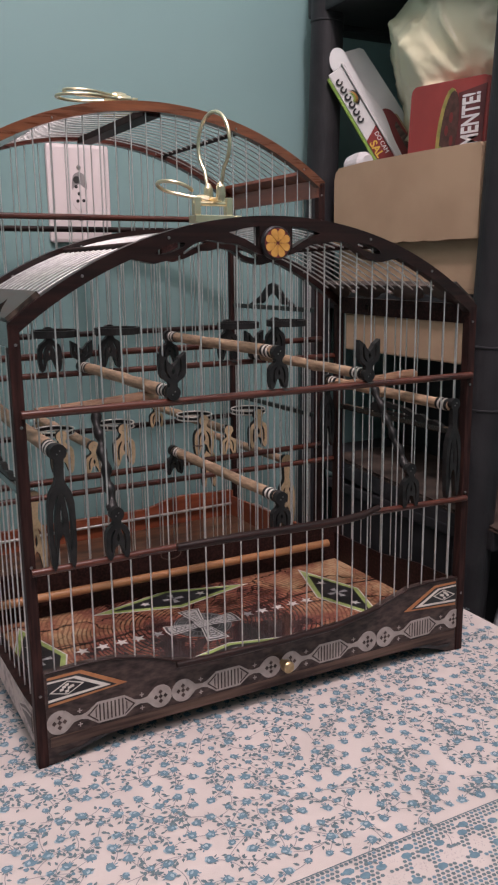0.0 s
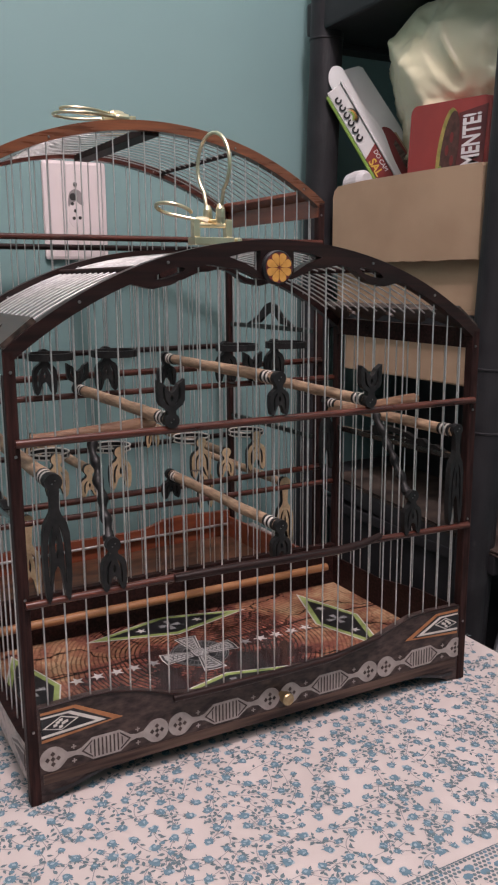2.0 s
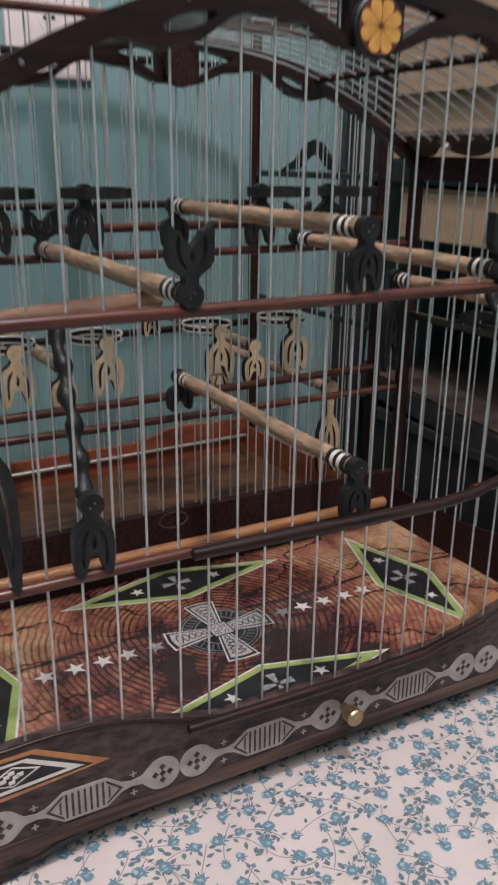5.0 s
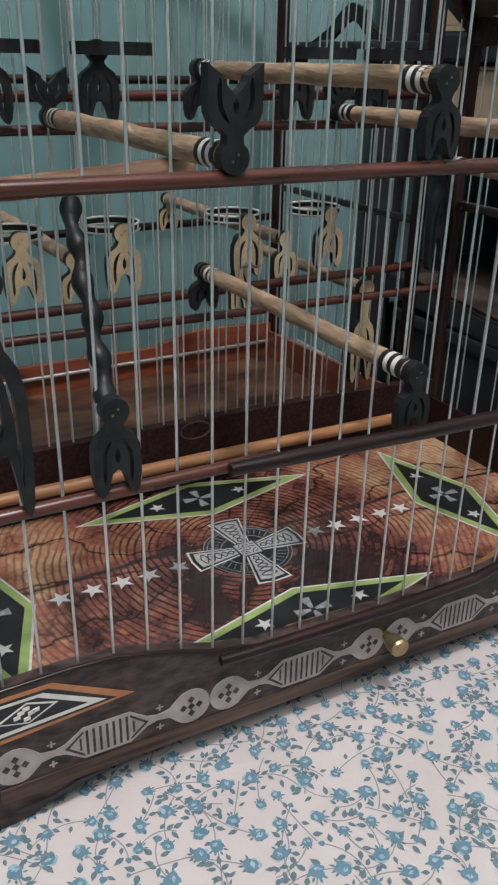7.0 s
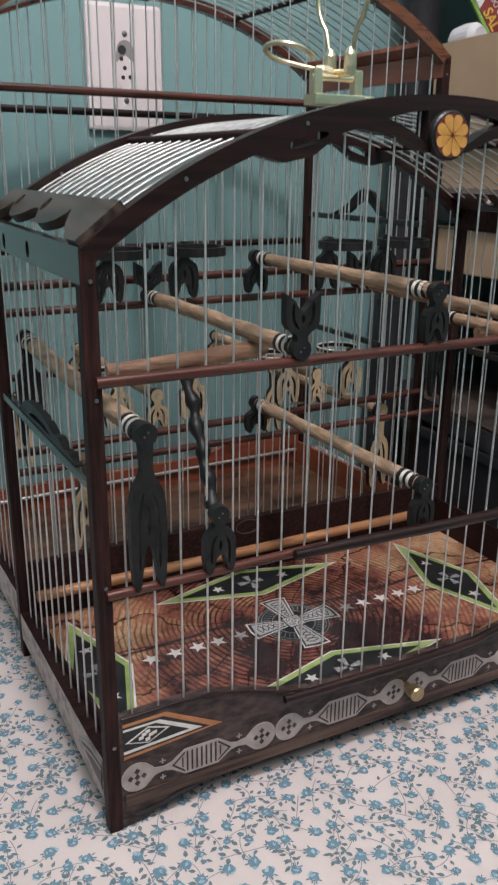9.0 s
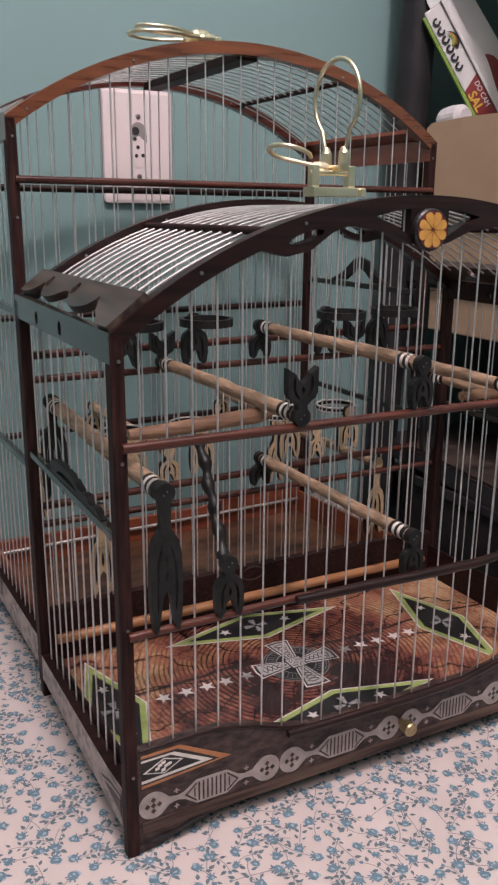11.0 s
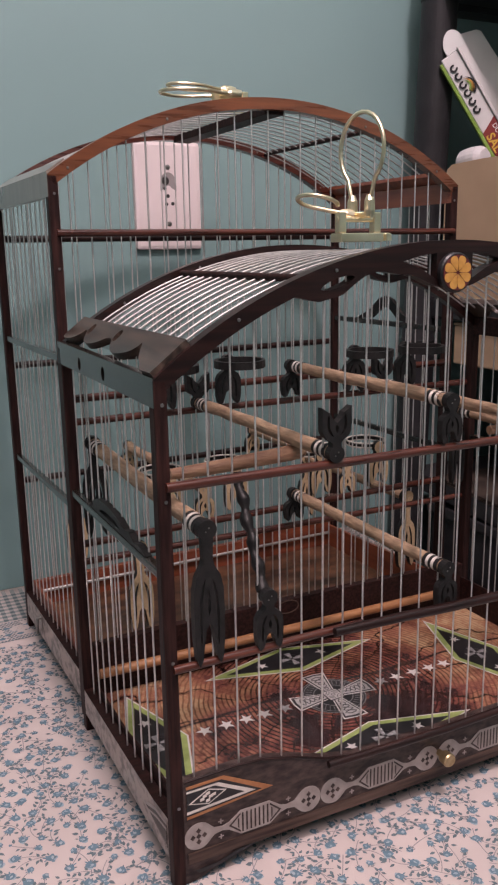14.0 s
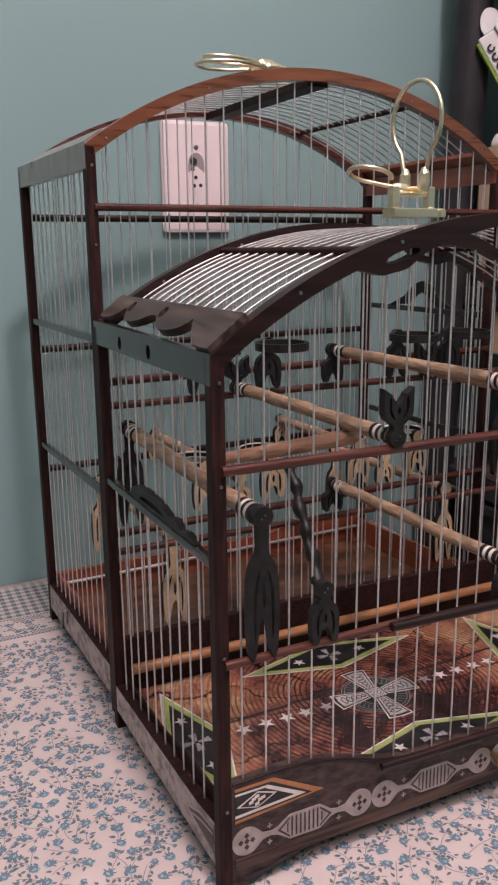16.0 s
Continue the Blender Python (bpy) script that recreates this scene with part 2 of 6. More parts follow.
def wood_slice_print():
    """The tray's printed picture: cut log ends with growth rings, cracks and tan heartwood."""
    m = bpy.data.materials.new("log_slice_print")
    m.use_nodes = True
    nt = m.node_tree
    b = nt.nodes["Principled BSDF"]
    b.inputs["Roughness"].default_value = 0.22
    b.inputs["Coat Weight"].default_value = 0.4
    tc = nt.nodes.new("ShaderNodeTexCoord")
    warp = nt.nodes.new("ShaderNodeTexNoise")
    warp.inputs["Scale"].default_value = 17
    warp.inputs["Detail"].default_value = 4
    nt.links.new(tc.outputs["Object"], warp.inputs["Vector"])
    sub = nt.nodes.new("ShaderNodeVectorMath")
    sub.operation = "SUBTRACT"
    sub.inputs[1].default_value = (0.158, 0.098, 0.027)
    nt.links.new(tc.outputs["Object"], sub.inputs[0])
    mul = nt.nodes.new("ShaderNodeVectorMath")
    mul.operation = "MULTIPLY"
    mul.inputs[1].default_value = (1, 1.0, 0)
    nt.links.new(sub.outputs[0], mul.inputs[0])
    ln = nt.nodes.new("ShaderNodeVectorMath")
    ln.operation = "LENGTH"
    nt.links.new(mul.outputs[0], ln.inputs[0])
    cur = ln.outputs["Value"]
    add = nt.nodes.new("ShaderNodeMath")
    add.operation = "MULTIPLY_ADD"
    nt.links.new(warp.outputs["Fac"], add.inputs[0])
    add.inputs[1].default_value = 0.015
    nt.links.new(cur, add.inputs[2])
    freq = nt.nodes.new("ShaderNodeMath")
    freq.operation = "MULTIPLY"
    nt.links.new(add.outputs[0], freq.inputs[0])
    freq.inputs[1].default_value = 1700
    sn = nt.nodes.new("ShaderNodeMath")
    sn.operation = "SINE"
    nt.links.new(freq.outputs[0], sn.inputs[0])
    ring = nt.nodes.new("ShaderNodeMapRange")
    ring.inputs["From Min"].default_value = 0.05
    ring.inputs["From Max"].default_value = 0.85
    nt.links.new(sn.outputs[0], ring.inputs["Value"])
    tone = nt.nodes.new("ShaderNodeTexNoise")
    tone.inputs["Scale"].default_value = 24
    tone.inputs["Detail"].default_value = 10
    tone.inputs["Roughness"].default_value = 0.72
    nt.links.new(tc.outputs["Object"], tone.inputs["Vector"])
    # sapwood outside the heart is paler
    outer = nt.nodes.new("ShaderNodeMapRange")
    outer.inputs["From Min"].default_value = 0.080
    outer.inputs["From Max"].default_value = 0.165
    outer.inputs["To Min"].default_value = -0.050
    outer.inputs["To Max"].default_value = 0.060
    nt.links.new(add.outputs[0], outer.inputs["Value"])
    toned = nt.nodes.new("ShaderNodeMath")
    nt.links.new(tone.outputs["Fac"], toned.inputs[0])
    parts = nt.nodes.new("ShaderNodeSeparateXYZ")
    nt.links.new(tc.outputs["Object"], parts.inputs[0])
    redder = nt.nodes.new("ShaderNodeMapRange")
    redder.inputs["From Min"].default_value = 0.03
    redder.inputs["From Max"].default_value = 0.13
    redder.inputs["To Min"].default_value = -0.045
    redder.inputs["To Max"].default_value = 0.035
    nt.links.new(parts.outputs["Y"], redder.inputs["Value"])
    bias = nt.nodes.new("ShaderNodeMath")
    nt.links.new(outer.outputs[0], bias.inputs[0])
    nt.links.new(redder.outputs[0], bias.inputs[1])
    nt.links.new(bias.outputs[0], toned.inputs[1])
    ramp = nt.nodes.new("ShaderNodeValToRGB")
    els = ramp.color_ramp.elements
    els[0].position, els[0].color = 0.37, (0.035, 0.018, 0.020, 1)
    els[1].position, els[1].color = 0.66, (0.56, 0.36, 0.215, 1)
    e = els.new(0.44)
    e.color = (0.17, 0.060, 0.048, 1)
    e = els.new(0.50)
    e.color = (0.29, 0.115, 0.078, 1)
    e = els.new(0.58)
    e.color = (0.42, 0.215, 0.125, 1)
    nt.links.new(toned.outputs[0], ramp.inputs[0])
    gap = nt.nodes.new("ShaderNodeTexNoise")
    gap.inputs["Scale"].default_value = 48
    gap.inputs["Detail"].default_value = 2
    nt.links.new(tc.outputs["Object"], gap.inputs["Vector"])
    gr = nt.nodes.new("ShaderNodeMapRange")
    gr.inputs["From Min"].default_value = 0.28
    gr.inputs["From Max"].default_value = 0.52
    gr.inputs["To Max"].default_value = 0.94
    nt.links.new(gap.outputs["Fac"], gr.inputs["Value"])
    amt = nt.nodes.new("ShaderNodeMath")
    amt.operation = "MULTIPLY"
    fade = nt.nodes.new("ShaderNodeMapRange")
    fade.inputs["From Min"].default_value = 0.080
    fade.inputs["From Max"].default_value = 0.150
    fade.inputs["To Min"].default_value = 0.92
    fade.inputs["To Max"].default_value = 0.30
    nt.links.new(add.outputs[0], fade.inputs["Value"])
    faded = nt.nodes.new("ShaderNodeMath")
    faded.operation = "MULTIPLY"
    nt.links.new(ring.outputs[0], faded.inputs[0])
    nt.links.new(fade.outputs[0], faded.inputs[1])
    nt.links.new(faded.outputs[0], amt.inputs[0])
    nt.links.new(gr.outputs[0], amt.inputs[1])
    mix = nt.nodes.new("ShaderNodeMixRGB")
    mix.inputs[2].default_value = (0.035, 0.010, 0.008, 1)
    nt.links.new(ramp.outputs[0], mix.inputs[1])
    nt.links.new(amt.outputs[0], mix.inputs[0])
    crack = nt.nodes.new("ShaderNodeTexVoronoi")
    crack.feature = "DISTANCE_TO_EDGE"
    crack.inputs["Scale"].default_value = 21
    wv = nt.nodes.new("ShaderNodeMixRGB")
    wv.inputs[0].default_value = 0.06
    nt.links.new(tc.outputs["Object"], wv.inputs[1])
    nt.links.new(warp.outputs["Color"], wv.inputs[2])
    nt.links.new(wv.outputs[0], crack.inputs["Vector"])
    ck = nt.nodes.new("ShaderNodeMapRange")
    ck.inputs["From Min"].default_value = 0.004
    ck.inputs["From Max"].default_value = 0.018
    ck.inputs["To Min"].default_value = 0.45
    ck.inputs["To Max"].default_value = 0.0
    nt.links.new(crack.outputs["Distance"], ck.inputs["Value"])
    mix2 = nt.nodes.new("ShaderNodeMixRGB")
    mix2.inputs[2].default_value = (0.018, 0.008, 0.007, 1)
    nt.links.new(ck.outputs[0], mix2.inputs[0])
    nt.links.new(mix.outputs[0], mix2.inputs[1])
    # drying splits that run out from the heart
    turn = nt.nodes.new("ShaderNodeTexGradient")
    turn.gradient_type = "RADIAL"
    nt.links.new(mul.outputs[0], turn.inputs["Vector"])
    spread = nt.nodes.new("ShaderNodeMath")
    spread.operation = "MULTIPLY"
    spread.inputs[1].default_value = 17
    nt.links.new(turn.outputs["Fac"], spread.inputs[0])
    bend = nt.nodes.new("ShaderNodeMath")
    bend.operation = "MULTIPLY_ADD"
    bend.inputs[1].default_value = 2.2
    nt.links.new(warp.outputs["Fac"], bend.inputs[0])
    nt.links.new(spread.outputs[0], bend.inputs[2])
    saw = nt.nodes.new("ShaderNodeMath")
    saw.operation = "PINGPONG"
    saw.inputs[1].default_value = 0.5
    nt.links.new(bend.outputs[0], saw.inputs[0])
    split = nt.nodes.new("ShaderNodeMapRange")
    split.inputs["From Min"].default_value = 0.008
    split.inputs["From Max"].default_value = 0.050
    split.inputs["To Min"].default_value = 0.85
    split.inputs["To Max"].default_value = 0.0
    nt.links.new(saw.outputs[0], split.inputs["Value"])
    mix3 = nt.nodes.new("ShaderNodeMixRGB")
    mix3.inputs[2].default_value = (0.020, 0.009, 0.008, 1)
    nt.links.new(split.outputs[0], mix3.inputs[0])
    nt.links.new(mix2.outputs[0], mix3.inputs[1])
    sag = nt.nodes.new("ShaderNodeMath")
    sag.operation = "MULTIPLY_ADD"
    sag.inputs[1].default_value = 0.016
    nt.links.new(warp.outputs["Fac"], sag.inputs[0])
    nt.links.new(parts.outputs["Y"], sag.inputs[2])
    off = nt.nodes.new("ShaderNodeMath")
    off.operation = "SUBTRACT"
    off.inputs[1].default_value = 0.115
    nt.links.new(sag.outputs[0], off.inputs[0])
    near = nt.nodes.new("ShaderNodeMath")
    near.operation = "ABSOLUTE"
    nt.links.new(off.outputs[0], near.inputs[0])
    rift = nt.nodes.new("ShaderNodeMapRange")
    rift.inputs["From Min"].default_value = 0.0006
    rift.inputs["From Max"].default_value = 0.0024
    rift.inputs["To Min"].default_value = 0.88
    rift.inputs["To Max"].default_value = 0.0
    nt.links.new(near.outputs[0], rift.inputs["Value"])
    mix4 = nt.nodes.new("ShaderNodeMixRGB")
    mix4.inputs[2].default_value = (0.022, 0.012, 0.012, 1)
    nt.links.new(rift.outputs[0], mix4.inputs[0])
    nt.links.new(mix3.outputs[0], mix4.inputs[1])
    nt.links.new(mix4.outputs[0], b.inputs["Base Color"])
    return m


def clear_sheet():
    """Thin clear acrylic: see-through, with a gloss that rises at grazing angles."""
    m = bpy.data.materials.new("clear_acrylic")
    m.use_nodes = True
    nt = m.node_tree
    nt.nodes.remove(nt.nodes["Principled BSDF"])
    clear = nt.nodes.new("ShaderNodeBsdfTransparent")
    clear.inputs[0].default_value = (0.93, 0.94, 0.94, 1)
    gloss = nt.nodes.new("ShaderNodeBsdfGlossy")
    gloss.inputs["Roughness"].default_value = 0.30
    fres = nt.nodes.new("ShaderNodeFresnel")
    fres.inputs["IOR"].default_value = 1.32
    haze = nt.nodes.new("ShaderNodeBsdfDiffuse")
    haze.inputs[0].default_value = (0.75, 0.74, 0.74, 1)
    tc = nt.nodes.new("ShaderNodeTexCoord")
    mp = nt.nodes.new("ShaderNodeMapping")
    mp.inputs["Scale"].default_value = (1, 2.5, 1)
    nt.links.new(tc.outputs["Object"], mp.inputs["Vector"])
    dent = nt.nodes.new("ShaderNodeTexNoise")
    dent.inputs["Scale"].default_value = 45
    dent.inputs["Detail"].default_value = 4
    nt.links.new(mp.outputs[0], dent.inputs["Vector"])
    bp = nt.nodes.new("ShaderNodeBump")
    bp.inputs["Strength"].default_value = 0.5
    bp.inputs["Distance"].default_value = 0.003
    nt.links.new(dent.outputs["Fac"], bp.inputs["Height"])
    nt.links.new(bp.outputs[0], gloss.inputs["Normal"])
    # a little diffuse white whitens the sheet
    hazed = nt.nodes.new("ShaderNodeMixShader")
    hazed.inputs[0].default_value = 0.03
    nt.links.new(clear.outputs[0], hazed.inputs[1])
    nt.links.new(haze.outputs[0], hazed.inputs[2])
    mix = nt.nodes.new("ShaderNodeMixShader")
    nt.links.new(fres.outputs[0], mix.inputs[0])
    nt.links.new(hazed.outputs[0], mix.inputs[1])
    nt.links.new(gloss.outputs[0], mix.inputs[2])
    nt.links.new(mix.outputs[0], nt.nodes["Material Output"].inputs["Surface"])
    return m


M_CLEAR = clear_sheet()
M_LOG = wood_slice_print()
M_PLANK = material("brown_plank_print", (0.040, 0.016, 0.009), 0.42, second=(0.21, 0.098, 0.052), scale=26, detail=10, stretch=(1, 3.2, 3), coat=0.08, low=0.34, high=0.68)


# ---- mesh helpers ----
def mesh_of(name, verts, faces, mats, idx=None, smooth=False):
    me = bpy.data.meshes.new(name)
    me.from_pydata([tuple(v) for v in verts], [], faces)
    for m in (mats if isinstance(mats, (list, tuple)) else [mats]):
        me.materials.append(m)
    if idx is not None:
        me.polygons.foreach_set("material_index", idx)
    if smooth:
        me.polygons.foreach_set("use_smooth", [True] * len(me.polygons))
    me.update()
    return me


def part(name, me, parent=None, label="", m=None):
    ob = new(name, me)
    if parent is not None:
        ob.parent = parent
    if m is not None:
        ob.matrix_local = m
    return tagged(ob, label) if label else ob


def thing(name, label, category, m=None, group="", kind=""):
    ob = new(name)
    ob.empty_display_size = 0.02
    if m is not None:
        ob.matrix_world = m
    return tagged(ob, label, category, group, kind)


def box_data(x0, x1, y0, y1, z0, z1, bev=0.0):
    """A box with chamfered edges along all twelve sides."""
    bm = bmesh.new()
    bmesh.ops.create_cube(bm, size=1)
    for v in bm.verts:
        v.co = Vector(((x0 + x1) / 2 + v.co.x * (x1 - x0), (y0 + y1) / 2 + v.co.y * (y1 - y0), (z0 + z1) / 2 + v.co.z * (z1 - z0)))
    if bev:
        bmesh.ops.bevel(bm, geom=bm.edges[:], offset=bev, segments=2, profile=0.6, affect="EDGES")
    return bm


def box(name, x0, x1, y0, y1, z0, z1, mat, parent=None, label="", bev=0.0008):
    bm = box_data(x0, x1, y0, y1, z0, z1, bev)
    me = bpy.data.meshes.new(name)
    bm.to_mesh(me)
    bm.free()
    me.materials.append(mat)
    return part(name, me, parent, label)


def sweep_data(path, radius, sides=8, closed=False, cap=True):
    """Tube along a path; radius is a number or one for each point."""
    pts = [Vector(p) for p in path]
    n = len(pts)
    verts, faces = [], []
    up = Vector((0.123, 0.217, 0.97)).normalized()
    for i, p in enumerate(pts):
        a = pts[(i - 1) % n] if (closed or i) else p
        c = pts[(i + 1) % n] if (closed or i < n - 1) else p
        d = (c - a).normalized()
        if i == 0:
            if abs(d.dot(up)) > 0.95:
                up = Vector((1, 0.1, 0)).normalized()
            side = d.cross(up).normalized()
        else:
            side = (side - d * side.dot(d)).normalized()
        other = d.cross(side)
        r = radius[i] if isinstance(radius, (list, tuple)) else radius
        for k in range(sides):
            w = 2 * math.pi * k / sides
            verts.append(p + side * (r * math.cos(w)) + other * (r * math.sin(w)))
    for i in range(n if closed else n - 1):
        j = (i + 1) % n
        for k in range(sides):
            q = (k + 1) % sides
            faces.append((i * sides + k, i * sides + q, j * sides + q, j * sides + k))
    if cap and not closed:
        s = len(verts)                          # the caps have corners of their own, so that they stay flat
        verts += verts[:sides] + verts[(n - 1) * sides:n * sides]
        faces.append(tuple(range(s + sides - 1, s - 1, -1)))
        faces.append(tuple(range(s + sides, s + 2 * sides)))
    return verts, faces


def tube(name, path, radius, mat, parent=None, label="", sides=8, closed=False):
    v, f = sweep_data(path, radius, sides, closed)
    return part(name, mesh_of(name, v, f, mat, smooth=True), parent, label)


def lathe(name, profile, mat, parent=None, label="", m=None, sides=24):
    """Profile of (radius, height) turned round z."""
    verts, faces = [], []
    for r, z in profile:
        for k in range(sides):
            a = 2 * math.pi * k / sides
            verts.append((r * math.cos(a), r * math.sin(a), z))
    for i in range(len(profile) - 1):
        for k in range(sides):
            q = (k + 1) % sides
            faces.append((i * sides + k, i * sides + q, (i + 1) * sides + q, (i + 1) * sides + k))
    faces.append(tuple(range(sides - 1, -1, -1)))
    faces.append(tuple((len(profile) - 1) * sides + k for k in range(sides)))
    return part(name, mesh_of(name, verts, faces, mat, smooth=False), parent, label, m)


from mathutils.geometry import tessellate_polygon


def plate_data(outline, thick, holes=()):
    """A flat plate cut to an outline in (u, v), with holes, thick along w (0 to thick). Returns verts, faces and how many faces are flat."""
    loops = [list(outline), *[list(h) for h in holes]]
    flat = [Vector((u, v, 0)) for lp in loops for u, v in lp]
    tris = tessellate_polygon([[Vector((u, v, 0)) for u, v in lp] for lp in loops])
    n = len(flat)
    verts = [(p.x, p.y, 0) for p in flat] + [(p.x, p.y, thick) for p in flat]
    faces = []
    for a, b, c in tris:
        area = (flat[b] - flat[a]).cross(flat[c] - flat[a]).z
        if area < 0:
            b, c = c, b
        faces.append((a + n, b + n, c + n))
        faces.append((a, c, b))
    flats = len(faces)
    start = 0
    for li, lp in enumerate(loops):
        k = len(lp)
        area = sum(lp[i][0] * lp[(i + 1) % k][1] - lp[(i + 1) % k][0] * lp[i][1] for i in range(k))
        ccw = (area > 0) == (li == 0)
        for i in range(k):
            a, b = start + i, start + (i + 1) % k
            faces.append((a, b, b + n, a + n) if ccw else (b, a, a + n, b + n))
        start += k
    return verts, faces, flats


# planes for plates: u, v, w axes
UPRIGHT = Matrix(((1, 0, 0, 0), (0, 0, -1, 0), (0, 1, 0, 0), (0, 0, 0, 1)))      # u = x, v = z, w = towards -y
SIDEWAYS = Matrix(((0, 0, -1, 0), (-1, 0, 0, 0), (0, 1, 0, 0), (0, 0, 0, 1)))    # u = -y, v = z, w = towards -x


def plate(name, outline, thick, mat, parent=None, label="", m=None, holes=(), edge=None):
    v, f, flats = plate_data(outline, thick, holes)
    idx = [0] * flats + [1 if edge else 0] * (len(f) - flats)
    me = mesh_of(name, v, f, [mat, edge] if edge else mat, idx)
    return part(name, me, parent, label, m)


def arc_points(cx, cy, r, a0, a1, n):
    return [(cx + r * math.cos(radians(a0 + (a1 - a0) * i / n)), cy + r * math.sin(radians(a0 + (a1 - a0) * i / n))) for i in range(n + 1)]


def flowing(pts, keep=(), n=4):
    """A closed outline drawn as a smooth curve through its points; corners in keep stay sharp."""
    out = []
    k = len(pts)
    for i in range(k):
        p0, p1, p2, p3 = (Vector(pts[(i + d) % k]) for d in (-1, 0, 1, 2))
        if i in keep:
            p0 = p1
        if (i + 1) % k in keep:
            p3 = p2
        if i in keep and (i + 1) % k in keep:
            out.append(tuple(p1))
            continue
        for j in range(n):
            t = j / n
            q = 0.5 * (2 * p1 + (p2 - p0) * t + (2 * p0 - 5 * p1 + 4 * p2 - p3) * t * t + (3 * p1 - p0 - 3 * p2 + p3) * t * t * t)
            out.append((q.x, q.y))
    return out


def text_mesh(name, words, size, mat, parent, m, label="", bold=0.0):
    cu = bpy.data.curves.new(name, "FONT")
    cu.body = words
    cu.size = size
    cu.extrude = 0.0001
    cu.offset = bold
    tmp = bpy.data.objects.new("lettering", cu)
    scene.collection.objects.link(tmp)
    me = bpy.data.meshes.new_from_object(tmp.evaluated_get(bpy.context.evaluated_depsgraph_get()))
    bpy.data.objects.remove(tmp)
    me.materials.clear()
    me.materials.append(mat)
    return part(name, me, parent, label, m)


# ---- the room ----
WALL_Y = 0.470
ROOM = (-2.3, 0.96, -2.8, WALL_Y, -0.76, 1.90)


def structure(name, x0, x1, y0, y1, z0, z1, mat, label, category):
    ob = box(name, x0, x1, y0, y1, z0, z1, mat, None, label, 0)
    return tagged(ob, label, category, "", "structure")


rx0, rx1, ry0, ry1, rz0, rz1 = ROOM
structure("floor", rx0 - 0.1, rx1 + 0.1, ry0 - 0.1, ry1 + 0.1, rz0 - 0.1, rz0, M_FLOOR, "plain brown floor of the room", "floor")
structure("ceiling", rx0 - 0.1, rx1 + 0.1, ry0 - 0.1, ry1 + 0.1, rz1, rz1 + 0.1, M_CEIL, "plain white painted ceiling above the table", "ceiling")
structure("wall_north", rx0 - 0.1, rx1 + 0.1, ry1, ry1 + 0.1, rz0, rz1, M_WALL, "teal green painted wall behind the cages", "wall")
structure("wall_east", rx1, rx1 + 0.1, ry0, ry1, rz0, rz1, M_WALL, "teal green painted wall behind the shelf", "wall")
structure("wall_west", rx0 - 0.1, rx0, ry0, ry1, rz0, rz1, M_WALL, "plain teal green painted side wall", "wall")
structure("wall_south", rx0 - 0.1, rx1 + 0.1, ry0 - 0.1, ry0, rz0, rz1, M_WALL, "plain teal green painted far wall", "wall")


# ---- the table and its cloth ----
TX0, TX1, TY0, TY1 = -0.62, 0.408, -0.36, 0.464


def build_table():
    t = thing("table", "wooden table hidden under a flowered tablecloth", "table", pose(0, 0, rz0))
    top = -rz0 - 0.0045
    box("tabletop", TX0, TX1, TY0, TY1, top - 0.025, top, M_TABLE, t)
    for x in (TX0 + 0.03, TX1 - 0.08):
        for y in (TY0 + 0.03, TY1 - 0.08):
            box("leg", x, x + 0.05, y, y + 0.05, 0, top - 0.025, M_TABLE, t)


